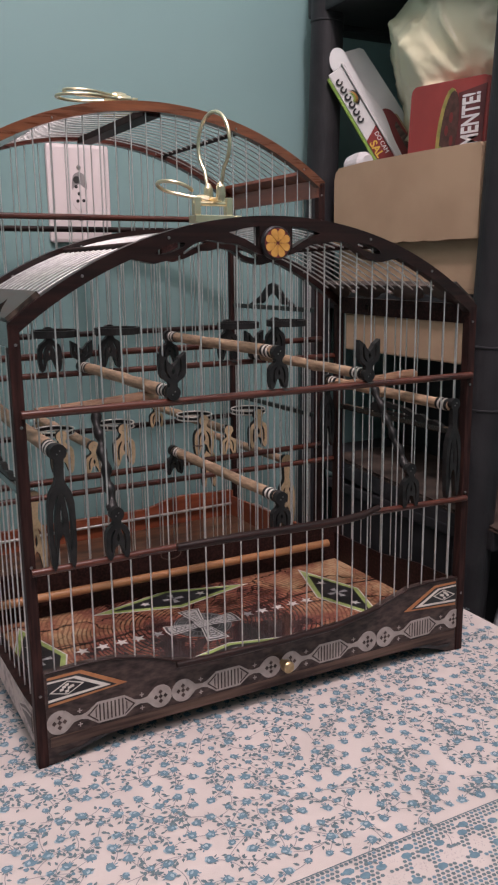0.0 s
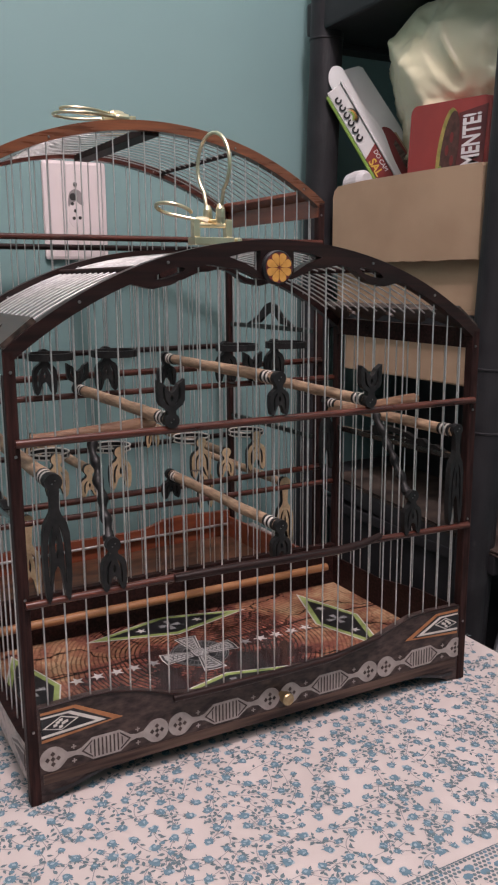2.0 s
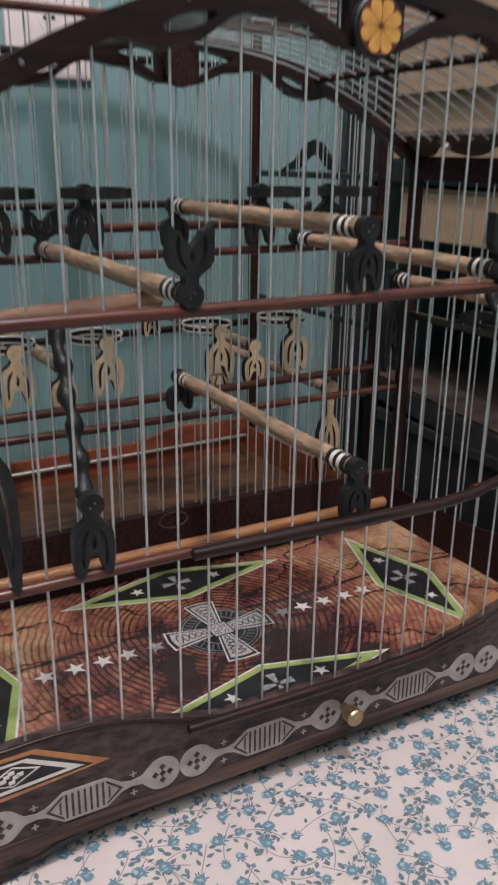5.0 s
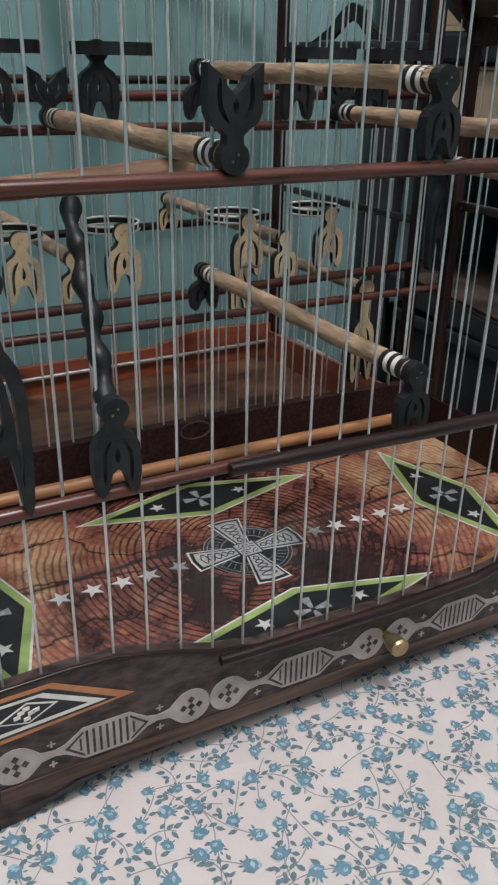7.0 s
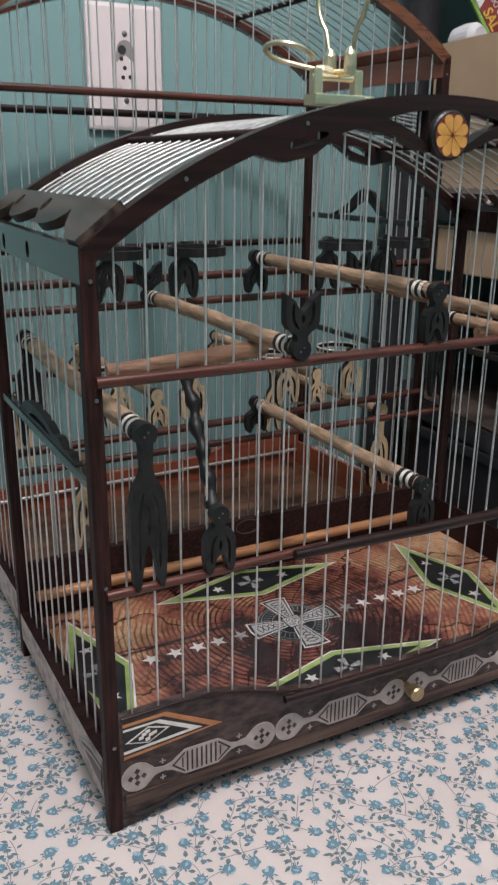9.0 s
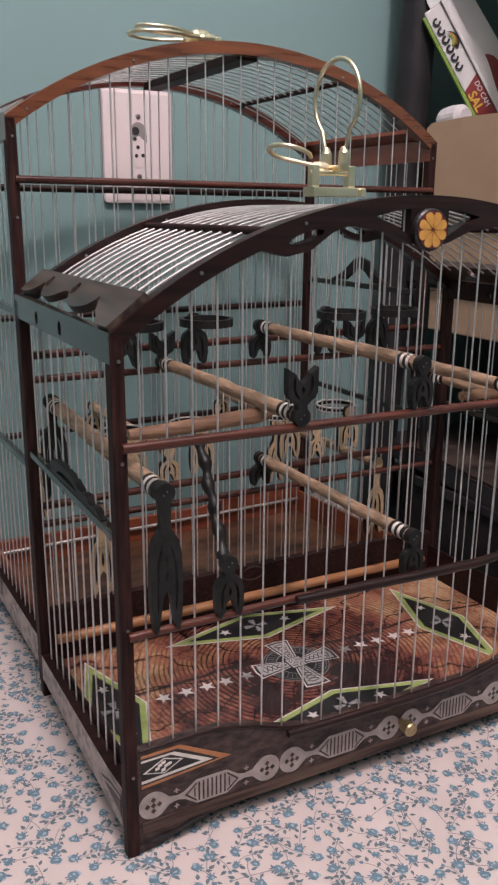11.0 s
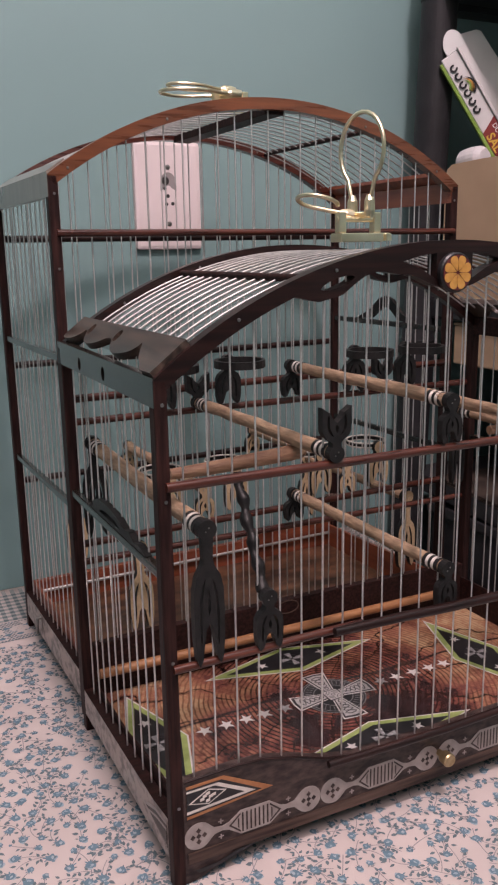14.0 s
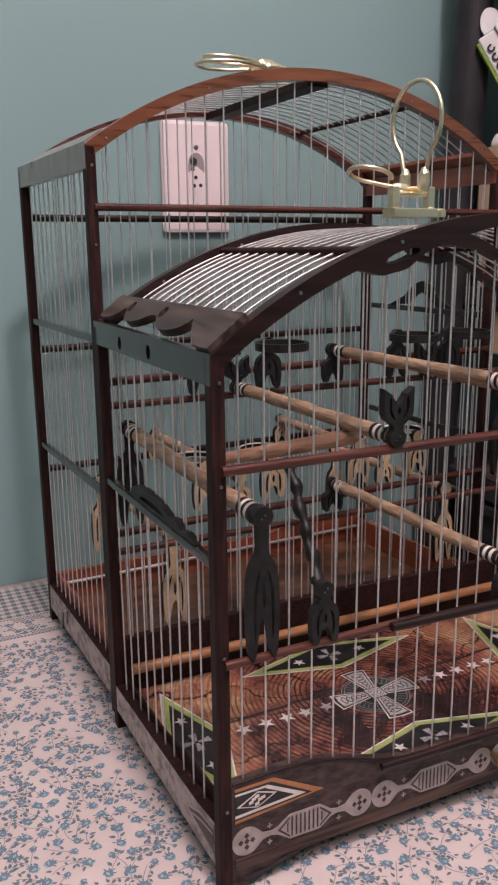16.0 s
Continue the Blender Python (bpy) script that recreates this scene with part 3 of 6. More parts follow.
def build_cloth():
    """Cloth sheet with a rounded fall over the table's edges, and the print lying on it."""
    c = thing("tablecloth", "white cotton tablecloth printed with small blue flowers", "tablecloth")
    x0, x1, y0, y1 = TX0 - 0.004, TX1 + 0.006, TY0 - 0.006, TY1 + 0.004
    prof = []                                  # across x: hang, round, flat, round, hang
    for i in range(9):
        prof.append((x0 - 0.006, -0.22 + 0.0265 * i))
    for a in range(0, 91, 15):
        prof.append((x0 - 0.006 + 0.008 * (1 - math.cos(radians(a))), -0.008 + 0.008 * math.sin(radians(a))))
    for i in range(1, 30):
        prof.append((x0 + 0.002 + (x1 - x0 - 0.004) * i / 30, 0.0))
    for a in range(90, -1, -15):
        prof.append((x1 + 0.006 - 0.008 * (1 - math.cos(radians(a))), -0.008 + 0.008 * math.sin(radians(a))))
    for i in range(8, -1, -1):
        prof.append((x1 + 0.006, -0.22 + 0.0265 * i))
    ny = 40
    verts, faces = [], []
    for j in range(ny + 1):
        y = y0 + (y1 - y0) * j / ny
        for x, z in prof:
            fold = 0.006 * math.sin(y * 38 + (1 if x > 0 else 2)) * max(0.0, -z - 0.01) / 0.1 if z < -0.01 else 0.0
            verts.append((x + (fold if x > 0 else -fold), y, z))
    w = len(prof)
    for j in range(ny):
        for i in range(w - 1):
            a = j * w + i
            faces.append((a, a + 1, a + 1 + w, a + w))
    ob = part("sheet", mesh_of("sheet", verts, faces, M_CLOTH, smooth=True), c)
    so = ob.modifiers.new("thickness", "SOLIDIFY")
    so.thickness, so.offset = 0.0015, -1
    rnd = random.Random(7)
    z = 0.00025
    verts, faces, idx = [], [], []

    def poly(pts, k, lift=0.0):
        s = len(verts)
        lift += rnd.random() * 0.00009
        verts.extend((px, py, z + lift) for px, py in pts)
        faces.append(tuple(range(s, s + len(pts))))
        idx.append(k)

    def leaf(x, y, a, ln, wd, k=2, lift=0.0):
        ca, sa = math.cos(a), math.sin(a)
        poly([(x + ca * u * ln - sa * v * wd, y + sa * u * ln + ca * v * wd) for u, v in
              ((0, 0), (0.22, -0.40), (0.5, -0.46), (0.8, -0.16), (1, 0.03), (0.78, 0.20), (0.5, 0.44), (0.22, 0.36))], k, lift)

    def blob(x, y, r, k, lift, lobes):
        ph = rnd.random() * 6
        n = 16
        pts = []
        for i in range(n):
            a = 2 * math.pi * i / n
            q = r * (0.90 + 0.12 * math.sin(lobes * a + ph) + 0.16 * (rnd.random() - 0.5))
            pts.append((x + q * math.cos(a), y + q * math.sin(a)))
        s = len(verts)
        lift += rnd.random() * 0.00009
        verts.append((x, y, z + lift))
        verts.extend((px, py, z + lift) for px, py in pts)
        for i in range(n):
            faces.append((s, s + 1 + i, s + 1 + (i + 1) % n))
            idx.append(k)

    def stem(x, y, a, ln, bend):
        pts = []
        steps = 7
        px, py = x, y
        for i in range(steps + 1):
            pts.append((px, py, a))
            px += math.cos(a) * ln / steps
            py += math.sin(a) * ln / steps
            a += bend / steps
        wd = 0.00024
        for (ax, ay, aa), (bx, by, ba) in zip(pts, pts[1:]):
            poly([(ax + math.sin(aa) * wd, ay - math.cos(aa) * wd), (bx + math.sin(ba) * wd, by - math.cos(ba) * wd),
                  (bx - math.sin(ba) * wd, by + math.cos(ba) * wd), (ax - math.sin(aa) * wd, ay + math.cos(aa) * wd)], 3, -0.0001)
        return pts

    # winding sprigs: a rose about every 14 mm on thin stems, leaves in pairs on short stalks
    lo_x, hi_x, lo_y, hi_y = -0.36, TX1 + 0.002, -0.159, 0.342
    cell = 0.0121

    def rose(x, y, r, a):
        """Round rose seen from the side: full petals, a pale fold inside, a dark curl, small sepals behind."""
        q = a + rnd.uniform(-0.8, 0.8)
        blob(x + math.cos(q) * r * 0.55, y + math.sin(q) * r * 0.55, r * rnd.uniform(0.6, 0.85), 1, -0.00006, 3)
        for k in range(4):
            q = a + math.pi + (k - 1.5) * rnd.uniform(0.5, 0.8)
            leaf(x + math.cos(q) * r * 0.75, y + math.sin(q) * r * 0.75, q, r * rnd.uniform(0.5, 0.9), r * 0.34, rnd.choice((0, 2)))
        blob(x, y, r * rnd.uniform(0.88, 1.0), 0, 0.00004, rnd.choice((3, 4)))
        for k in range(2):
            q = a + rnd.uniform(-1.5, 1.5)
            blob(x + math.cos(q) * r * 0.55, y + math.sin(q) * r * 0.55, r * rnd.uniform(0.42, 0.58), 0, 0.00005, 3)
        q = a + rnd.uniform(-0.9, 0.9)
        px, py = x + math.cos(q) * r * 0.30, y + math.sin(q) * r * 0.30
        leaf(px - math.sin(q) * r * 0.45, py + math.cos(q) * r * 0.45, q - math.pi / 2 + rnd.uniform(-0.3, 0.3), r * rnd.uniform(0.8, 1.1), r * rnd.uniform(0.45, 0.75), 1, 0.00024)
        if rnd.random() < 0.6:
            leaf(px, py, rnd.random() * 6.28, r * 0.5, r * 0.22, 0, 0.00034)
        if rnd.random() < 0.35:
            leaf(x - math.cos(q) * r * 0.4, y - math.sin(q) * r * 0.4, q + 1.2, r * 0.7, r * 0.28, 1, 0.00024)

    for gy in range(int((hi_y - lo_y) / cell) + 1):
        for gx in range(int((hi_x - lo_x) / cell) + 1):
            x = lo_x + (gx + 0.25 + 0.5 * (gy % 2) + rnd.uniform(-0.22, 0.22)) * cell
            y = lo_y + (gy + 0.5 + rnd.uniform(-0.24, 0.24)) * cell
            if x > hi_x - 0.004 or y > hi_y - 0.004:
                continue
            r = rnd.choice((0.0033, 0.0030, 0.0031, 0.0023))
            a = rnd.random() * 2 * math.pi
            pts = stem(x, y, a + math.pi, rnd.uniform(0.014, 0.026), rnd.uniform(-1.6, 1.6))
            rose(x, y, r, a)
            for k in (2, 4, 6):
                px, py, pa = pts[k]
                sgn = rnd.choice((1, -1))
                for j in range(rnd.choice((1, 2, 2))):
                    ang = pa + sgn * rnd.uniform(0.55, 1.25) * (1 if j == 0 else -1)
                    stalk = rnd.uniform(0.0007, 0.0022)
                    ln = rnd.uniform(0.0030, 0.0046)
                    leaf(px + math.cos(ang) * stalk, py + math.sin(ang) * stalk, ang, ln, ln * rnd.uniform(0.46, 0.62))
            if rnd.random() < 0.45:
                px, py, pa = pts[-1]
                blob(px, py, rnd.uniform(0.0010, 0.0017), 0, 0.0, 3)
    # printed lace: a net of small holes round plain medallions, larger holes between them
    period = 0.039
    medals = ((0.0, 0.0125, 0.0042, 0.0034), (-0.0075, 0.0235, 0.0070, 0.0046), (0.0110, 0.0225, 0.0046, 0.0056), (0.0015, 0.0345, 0.0052, 0.0032))
    bigs = ((0.0085, 0.0120), (-0.0085, 0.0125), (0.0195, 0.0135), (0.0135, 0.0070), (0.0020, 0.0290), (-0.0185, 0.0270))
    for line_y, way, depth in ((-0.161, -1, 0.058), (0.3445, 1, 0.041)):
        poly([(lo_x, line_y - 0.0004), (hi_x, line_y - 0.0004), (hi_x, line_y + 0.0004), (lo_x, line_y + 0.0004)], 2)
        s = 0.0030
        for r_ in range(int(depth / s / 0.9)):
            for q in range(int((hi_x - lo_x) / s)):
                x = lo_x + (q + 0.5 + 0.5 * (r_ % 2)) * s + rnd.uniform(-0.00015, 0.00015)
                v = (r_ + 0.6) * s * 0.9 + rnd.uniform(-0.00012, 0.00012)
                if x > hi_x - 0.003:
                    continue
                u = (x - 0.193 + period / 2) % period - period / 2
                if any(((u - mu) / (mx + 0.0013)) ** 2 + ((v - mv) / (my + 0.0013)) ** 2 < 1 for mu, mv, mx, my in medals):
                    if any(((u - mu) / (mx - 0.0012)) ** 2 + ((v - mv) / (my - 0.0012)) ** 2 < 1 for mu, mv, mx, my in medals):
                        for k in range(4):
                            leaf(x + rnd.uniform(-0.0011, 0.0011), line_y + way * (v + rnd.uniform(-0.0011, 0.0011)), rnd.random() * 3, 0.0006, 0.0004, 3)
                    continue
                if any(abs(u - bu) < 0.0036 and abs(v - bv) < 0.0028 for bu, bv in bigs):
                    continue
                n = 6
                ph = math.pi / 6
                poly([(x + s * rnd.uniform(0.40, 0.47) * math.cos(ph + 2 * math.pi * i / n), line_y + way * (v + s * rnd.uniform(0.36, 0.43) * math.sin(ph + 2 * math.pi * i / n))) for i in range(n)], 2 if rnd.random() < 0.7 else 0)
        for q in range(int((hi_x - lo_x) / period) + 1):
            cx = 0.193 + (q - int((0.193 - lo_x) / period)) * period
            for bu, bv in bigs:
                if cx + bu > hi_x - 0.005 or bv > depth - 0.003:
                    continue
                poly([(cx + bu + 0.0034 * math.cos(2 * math.pi * i / 7 + bv * 900), line_y + way * (bv + 0.0024 * math.sin(2 * math.pi * i / 7 + bv * 900))) for i in range(7)], 0)
    # checked strip along the wall, and beyond the near lace
    for c0, c1 in ((0.387, 0.463), (-0.352, -0.221)):
        s = 0.0085
        for q in range(int((hi_x - lo_x) / s)):
            x = lo_x + q * s
            poly([(x, c0), (x + s / 2, c0), (x + s / 2, c1), (x, c1)], 5)
        for q in range(int((c1 - c0) / s)):
            y = c0 + q * s
            poly([(lo_x, y), (hi_x, y), (hi_x, y + s / 2), (lo_x, y + s / 2)], 5, 0.0001)
            for p in range(int((hi_x - lo_x) / s)):
                x = lo_x + p * s
                poly([(x, y), (x + s / 2, y), (x + s / 2, y + s / 2), (x, y + s / 2)], 4, 0.0002)
    me = mesh_of("flower_print", verts, faces, [M_BLUE, M_PALE, M_LEAF, M_STEM, M_CHECK, M_BANDS], idx)
    tagged(part("flower_print", me, c, "blue flowers, grey leaves and lace borders"), kind="stuff")


# ---- the cages ----
def arch_height(x, half, shoulder, apex):
    """Height of a round arch over x, measured from its middle."""
    rise = apex - shoulder
    rad = (half * half + rise * rise) / (2 * rise)
    return apex - rad + math.sqrt(max(0, rad * rad - x * x))


def cage_body(c, W, D, shoulder, apex, rails, mats, wires, roofwires, sidewires, panel_top, wire_r=0.00058, sheet=0.47):
    """Posts, base, rails, arches and wires of a cage, in its own frame: x across, y back, z up."""
    post, arch, railm, side_panel = mats
    half = W / 2
    for x in (0, W - 0.0070):
        for y in (0, D - 0.0075):
            box("post", x, x + 0.0070, y, y + 0.0075, 0, shoulder, post, c, bev=0.0010)
    # wires, each one from base to arch
    for yy in (0.0042, D - 0.0042):
        for i in range(wires):
            x = 0.0150 + (W - 0.030) * i / (wires - 1)
            topz = arch_height(x - half, half, shoulder, apex) - 0.007
            tube("wire", [(x, yy, 0.03), (x, yy, topz)], wire_r, M_WIRE, c, sides=6)
    for xx in (0.0050, W - 0.0050):
        for i in range(sidewires):
            y = 0.0165 + (D - 0.033) * i / (sidewires - 1)
            tube("wire", [(xx, y, 0.032), (xx, y, shoulder - 0.012)], wire_r, M_WIRE, c, sides=6)
    for i in range(roofwires):
        y = 0.013 + (D - 0.026) * i / (roofwires - 1)
        pts = []
        for k in range(25):
            x = 0.022 + (W - 0.044) * k / 24
            pts.append((x, y, arch_height(x - half, half, shoulder, apex) - 0.0045))
        tube("roof_wire", pts, wire_r * 1.18, M_ROOFWIRE, c, sides=5)
    sv, sf = [], []
    for k in range(33 if sheet else 0):
        x = 0.012 + (W * sheet - 0.012) * k / 32
        z = arch_height(x - half, half, shoulder, apex) - 0.0058
        sv += [(x, 0.010, z), (x, D - 0.010, z)]
    for k in range(32 if sheet else 0):
        sf.append((2 * k, 2 * k + 2, 2 * k + 3, 2 * k + 1))
    if sheet:
        part("roof_sheet", mesh_of("roof_sheet", sv, sf, M_CLEAR, smooth=True), c, "clear curved acrylic sheet under the roof wires")
    for x in (0.0865, W - 0.0865):
        zz = arch_height(x - half, half, shoulder, apex) - 0.0036
        tube("roof_rod", [(x, 0.003, zz), (x, D - 0.003, zz)], 0.0022, M_DARK, c)
    # screws
    for x in (0.004, W - 0.004):
        for z in (shoulder - 0.012, shoulder - 0.06, 0.135, 0.05):
            lathe("screw", [(0.0010, 0), (0.0009, 0.0004), (0.0004, 0.0005)], M_SCREW, c, m=pose(x, -0.0002, z, 90), sides=8)


def arch_plate(W, shoulder, apex, width, lower=None, n=48):
    """Outline of the arched front bar; lower(x) may drop its under edge into scrolls."""
    half = W / 2
    top, bot = [], []
    for i in range(n + 1):
        x = W * i / n
        z = arch_height(x - half, half, shoulder, apex)
        rise = apex - shoulder
        rad = (half * half + rise * rise) / (2 * rise)
        nx, nz = (x - half) / rad, math.sqrt(max(0.01, 1 - ((x - half) / rad) ** 2))
        top.append((x, z))
        bot.append((min(max(x - nx * width, 0.0), W), z - nz * width - (lower(x - half) if lower else 0)))
    return bot + top[::-1]


def figure_outline(h, w, head, waist, tulip=False):
    """Sawn clip: round head, narrow neck, shoulders, two legs; a curved slit in each leg and an eye between. Hangs down from (0, 0)."""
    pts = arc_points(0, -head, head, -55, 235, 14)
    n0 = -h * waist
    ln = h + n0
    left = [(-0.15, 0), (-0.20, 0.06), (-0.40, 0.16), (-0.49, 0.28), (-0.51, 0.48), (-0.50, 0.72), (-0.45, 0.92), (-0.36, 1.0), (-0.25, 0.93), (-0.18, 0.78), (-0.12, 0.66), (0, 0.60)]
    if tulip:
        left = [(-0.15, 0), (-0.24, 0.08), (-0.41, 0.18), (-0.49, 0.32), (-0.50, 0.60), (-0.50, 1.0), (-0.40, 0.93), (-0.24, 0.84), (-0.19, 0.74), (-0.12, 0.66), (0, 0.56)]
    left = [(u * w, n0 - v * ln) for u, v in left]
    right = [(-u, v) for u, v in left[:-1]][::-1]
    slit = [(-0.10, 0.17), (-0.22, 0.24), (-0.31, 0.36), (-0.34, 0.52), (-0.33, 0.70), (-0.29, 0.82), (-0.25, 0.72), (-0.25, 0.54), (-0.23, 0.40), (-0.17, 0.29)]
    eye = [(0, 0.28), (-0.055, 0.38), (-0.05, 0.46), (0, 0.53), (0.05, 0.46), (0.055, 0.38)]
    holes = [[(s_ * u * w, n0 - v * ln) for u, v in slit] for s_ in (1, -1)]
    holes.append([(u * w, n0 - v * ln) for u, v in eye])
    return pts + left + right, holes


def clip(parent, at, h, w, head, waist, mat, edge=None, flip=False, thick=0.0048, turn=0, label=""):
    m = pose(at[0], at[1], at[2], 0, 0, turn) @ (pose(0, 0, 0, 0, 180, 0) if flip else pose(0, 0, 0)) @ UPRIGHT
    outline, holes = figure_outline(h, w * 1.1 if flip else w, head, waist, flip)
    ob = plate("clip", outline, thick, mat, parent, label, m, holes=holes, edge=edge)
    for u in (-0.0009, 0.0009):
        lathe("pin", [(0.0005, 0), (0.0004, 0.0003)], M_SCREW, ob, m=pose(u, -head + u, thick), sides=6)
    return ob


def out_of_square(root, lean):
    """Push a finished cage a little out of square: x shifts with depth."""
    skew = Matrix.Identity(4)
    skew[0][1] = lean
    bpy.context.view_layer.update()
    todo = [(ch, ch.matrix_basis.copy()) for ch in root.children]
    while todo:
        ob, m = todo.pop()
        if ob.type == "MESH":
            if ob.data.users > 1:
                ob.data = ob.data.copy()
            ob.data.transform(m.inverted() @ skew @ m)
        todo += [(ch, m @ ch.matrix_basis) for ch in ob.children]


# front cage: x 0.007 to 0.357, front face at y = 0
C1X, C1W, C1D, C1S, C1A = 0.007, 0.350, 0.180, 0.281, 0.3435
PANEL_TOP = ((0, 0.063), (0.038, 0.064), (0.055, 0.063), (0.075, 0.058), (0.095, 0.051), (0.115, 0.047), (0.175, 0.046), (0.235, 0.047),
             (0.255, 0.050), (0.275, 0.057), (0.295, 0.063), (0.312, 0.064), (0.35, 0.063))


MARK_X = 0.174 - C1X


def build_front_cage():
    c = thing("birdcage", "dark rosewood birdcage with arched wire roof and inlaid base", "birdcage", pose(C1X, 0, 0))
    cage_body(c, C1W, C1D, C1S, C1A, None, (M_DARK, M_DARK, M_RED, M_SIDE), 25, 14, 11, None, 0.00053)
    W, D = C1W, C1D
    # base: front and back panels with feet cut into the lower edge
    foot = [(0.0068, 0.0), (0.0180, 0.0022), (0.0280, 0.0062), (0.0360, 0.0098), (0.0450, 0.0112), (0.0600, 0.0118), (0.1000, 0.0125)]
    low = foot + [(W - x, z) for x, z in foot[::-1]]
    outline = low + [(W - 0.0068, 0.063)] + [(x, z) for x, z in PANEL_TOP[::-1][1:-1]] + [(0.0068, 0.063)]
    front = plate("base_front", outline, 0.0065, M_BASE, c, "smoked veneer front board with grey inlay", Matrix.Translation((0, 0.0075, 0)) @ UPRIGHT)
    back = low + [(W - 0.0068, 0.066), (W - 0.06, 0.0675), (W / 2, 0.0685), (0.06, 0.0675), (0.0068, 0.066)]
    plate("base_back", back, 0.0065, M_DARK, c, "", Matrix.Translation((0, D - 0.001, 0)) @ UPRIGHT)
    plate("foot_strip", [(0.0088, 0.0126), (W - 0.0088, 0.0126), (W - 0.0088, 0.0192), (0.0088, 0.0192)], 0.0008, M_STRIP, front, "brown grained strip", Matrix.Translation((0, 0, 0.0062)))
    slot = [(0.004, 0.0118), (0.018, 0.0125), (0.030, 0.0160), (0.042, 0.0165), (0.030, 0.0135), (0.018, 0.0100), (0.006, 0.0095)]
    for sx in (1, -1):
        plate("foot_groove", [(0.0085 + u if sx > 0 else W - 0.0085 - u, v - 0.004) for u, v in slot], 0.0003, M_INK, front, "",
              Matrix.Translation((0, 0, 0.0071)))
    sideline = [(0.0075, 0.0140), (D - 0.0075, 0.0145), (D - 0.0075, 0.0335), (D - 0.03, 0.034),
                (0.08, 0.0355), (0.03, 0.037), (0.0075, 0.040)]
    for x in (0.0070, W - 0.0002):
        sp = plate("base_side", [(-u, v) for u, v in sideline], 0.0068, M_SIDE, c, "glossy grey burl side board", Matrix.Translation((x, 0, 0)) @ SIDEWAYS, edge=M_DARK)
        inside, tall = (0.0088, 0.043) if x < 0.1 else (W - 0.0072, 0.058)
        plate("side_lining", [(-0.0075, 0.021), (-D + 0.0075, 0.021), (-D + 0.0075, tall - 0.004), (-0.10, tall - 0.004), (-0.05, tall + 0.003), (-0.0075, tall + 0.004)], 0.0014, M_DARK, c, "", Matrix.Translation((inside, 0, 0)) @ SIDEWAYS)
        lift = 0.0071 if x < 0.1 else -0.0003
        for k, (a, mat) in enumerate(((0.0, M_GREYIN), (0.0018, M_BASE), (0.0036, M_GREYIN), (0.0050, M_BASE))):
            plate("inlay", [(-0.0085, 0.020 + a * 0.6), (-0.046 + a * 2.2, 0.0265 - a * 0.1), (-0.028 + a, 0.0345 - a), (-0.0085, 0.0370 - a)], 0.0002, mat, sp, "", Matrix.Translation((0, 0, lift + 0.0001 * k)))
    # floor tray and its printed picture
    tray = box("tray", 0.007, W - 0.007, 0.008, D - 0.008, 0.021, 0.027, M_LOG, c, "printed tray with log slices, stars and a knotwork cross", 0.0006)
    X0 = -C1X
    star = []
    for i in range(10):
        r = 0.0059 if i % 2 == 0 else 0.0024
        a = radians(90 + 36 * i)
        star.append((r * math.cos(a), r * math.sin(a)))
    sv, sf, _ = plate_data(star, 0.0002)
    star_me = mesh_of("star", sv, sf, M_PRINTW)
    sv2, sf2, _ = plate_data(star, 0.0002)
    faint_me = mesh_of("faint_star", sv2, sf2, M_PRINTG)
    for x in (0.0665, 0.0825, 0.0975, 0.1115, 0.2220, 0.2370, 0.2520, 0.2660):
        part("star", star_me, tray, "", pose(x + X0, 0.094, 0.02715, 0, 0, 10))
    for x in (0.1275, 0.208):
        part("star", faint_me, tray, "", pose(x + X0, 0.094, 0.02715, 0, 0, 10))
    # four long lozenges edged in lime and white
    for cx, cy, hl, hw, ang in ((0.167, 0.1540, 0.074, 0.0205, 0), (0.169, 0.0340, 0.071, 0.0195, 0), (0.2995, 0.0955, 0.0665, 0.022, 90), (0.034, 0.0945, 0.0660, 0.021, 90)):
        loz = new("lozenge", None)
        loz.parent = tray
        loz.matrix_local = pose(cx + X0, cy, 0.0271, 0, 0, ang)
        loz.empty_display_size = 0.005
        for k, (f, mat) in enumerate(((1.0, M_PRINTW), (0.955, M_GREEN), (0.80, M_INK))):
            kw = hw - (1 - f) * 0.026
            kl = hl - (1 - f) * 0.090
            plate("lozenge_layer", [(-kl, 0), (0, -kw), (kl, 0), (0, kw)], 0.0001 + 0.0001 * k, mat, loz)
        for s in (-1, 1):
            part("star", star_me, loz, "", pose(s * 0.026, 0, 0.0003, 0, 0, 10 - ang) @ Matrix.Scale(0.8, 4))
        plate("small_cross_ring", arc_points(0, 0, 0.0068, 0, 350, 35), 0.0001, M_PRINTG, loz, "", pose(0, 0, 0.0002), holes=[arc_points(0, 0, 0.0062, 0, 350, 35)])
        for a in (2, 88, 178, 268):
            plate("small_cross_arm", [(0.0012, -0.0008), (0.0092, -0.0027), (0.0092, 0.0027), (0.0012, 0.0008)], 0.0002, M_PRINTG, loz, "", pose(0, 0, 0.0002, 0, 0, a - ang))
    plate("paper_edge", [(0.150 + X0, 0.0290), (0.205 + X0, 0.0090), (0.338 + X0, 0.0090), (0.338 + X0, 0.0560), (0.290 + X0, 0.0375), (0.262 + X0, 0.0300), (0.235 + X0, 0.0265)], 0.0005, M_TANROD, tray, "bare tan edge of the printed sheet", Matrix.Translation((0, 0, 0.0271)))
    # the knotwork cross: ring, flared arms with outlines, hub
    cross = new("knotwork_cross", None)
    cross.parent = tray
    cross.matrix_local = pose(0.1662 + X0, 0.0930, 0.0273, 0, 0, 0)

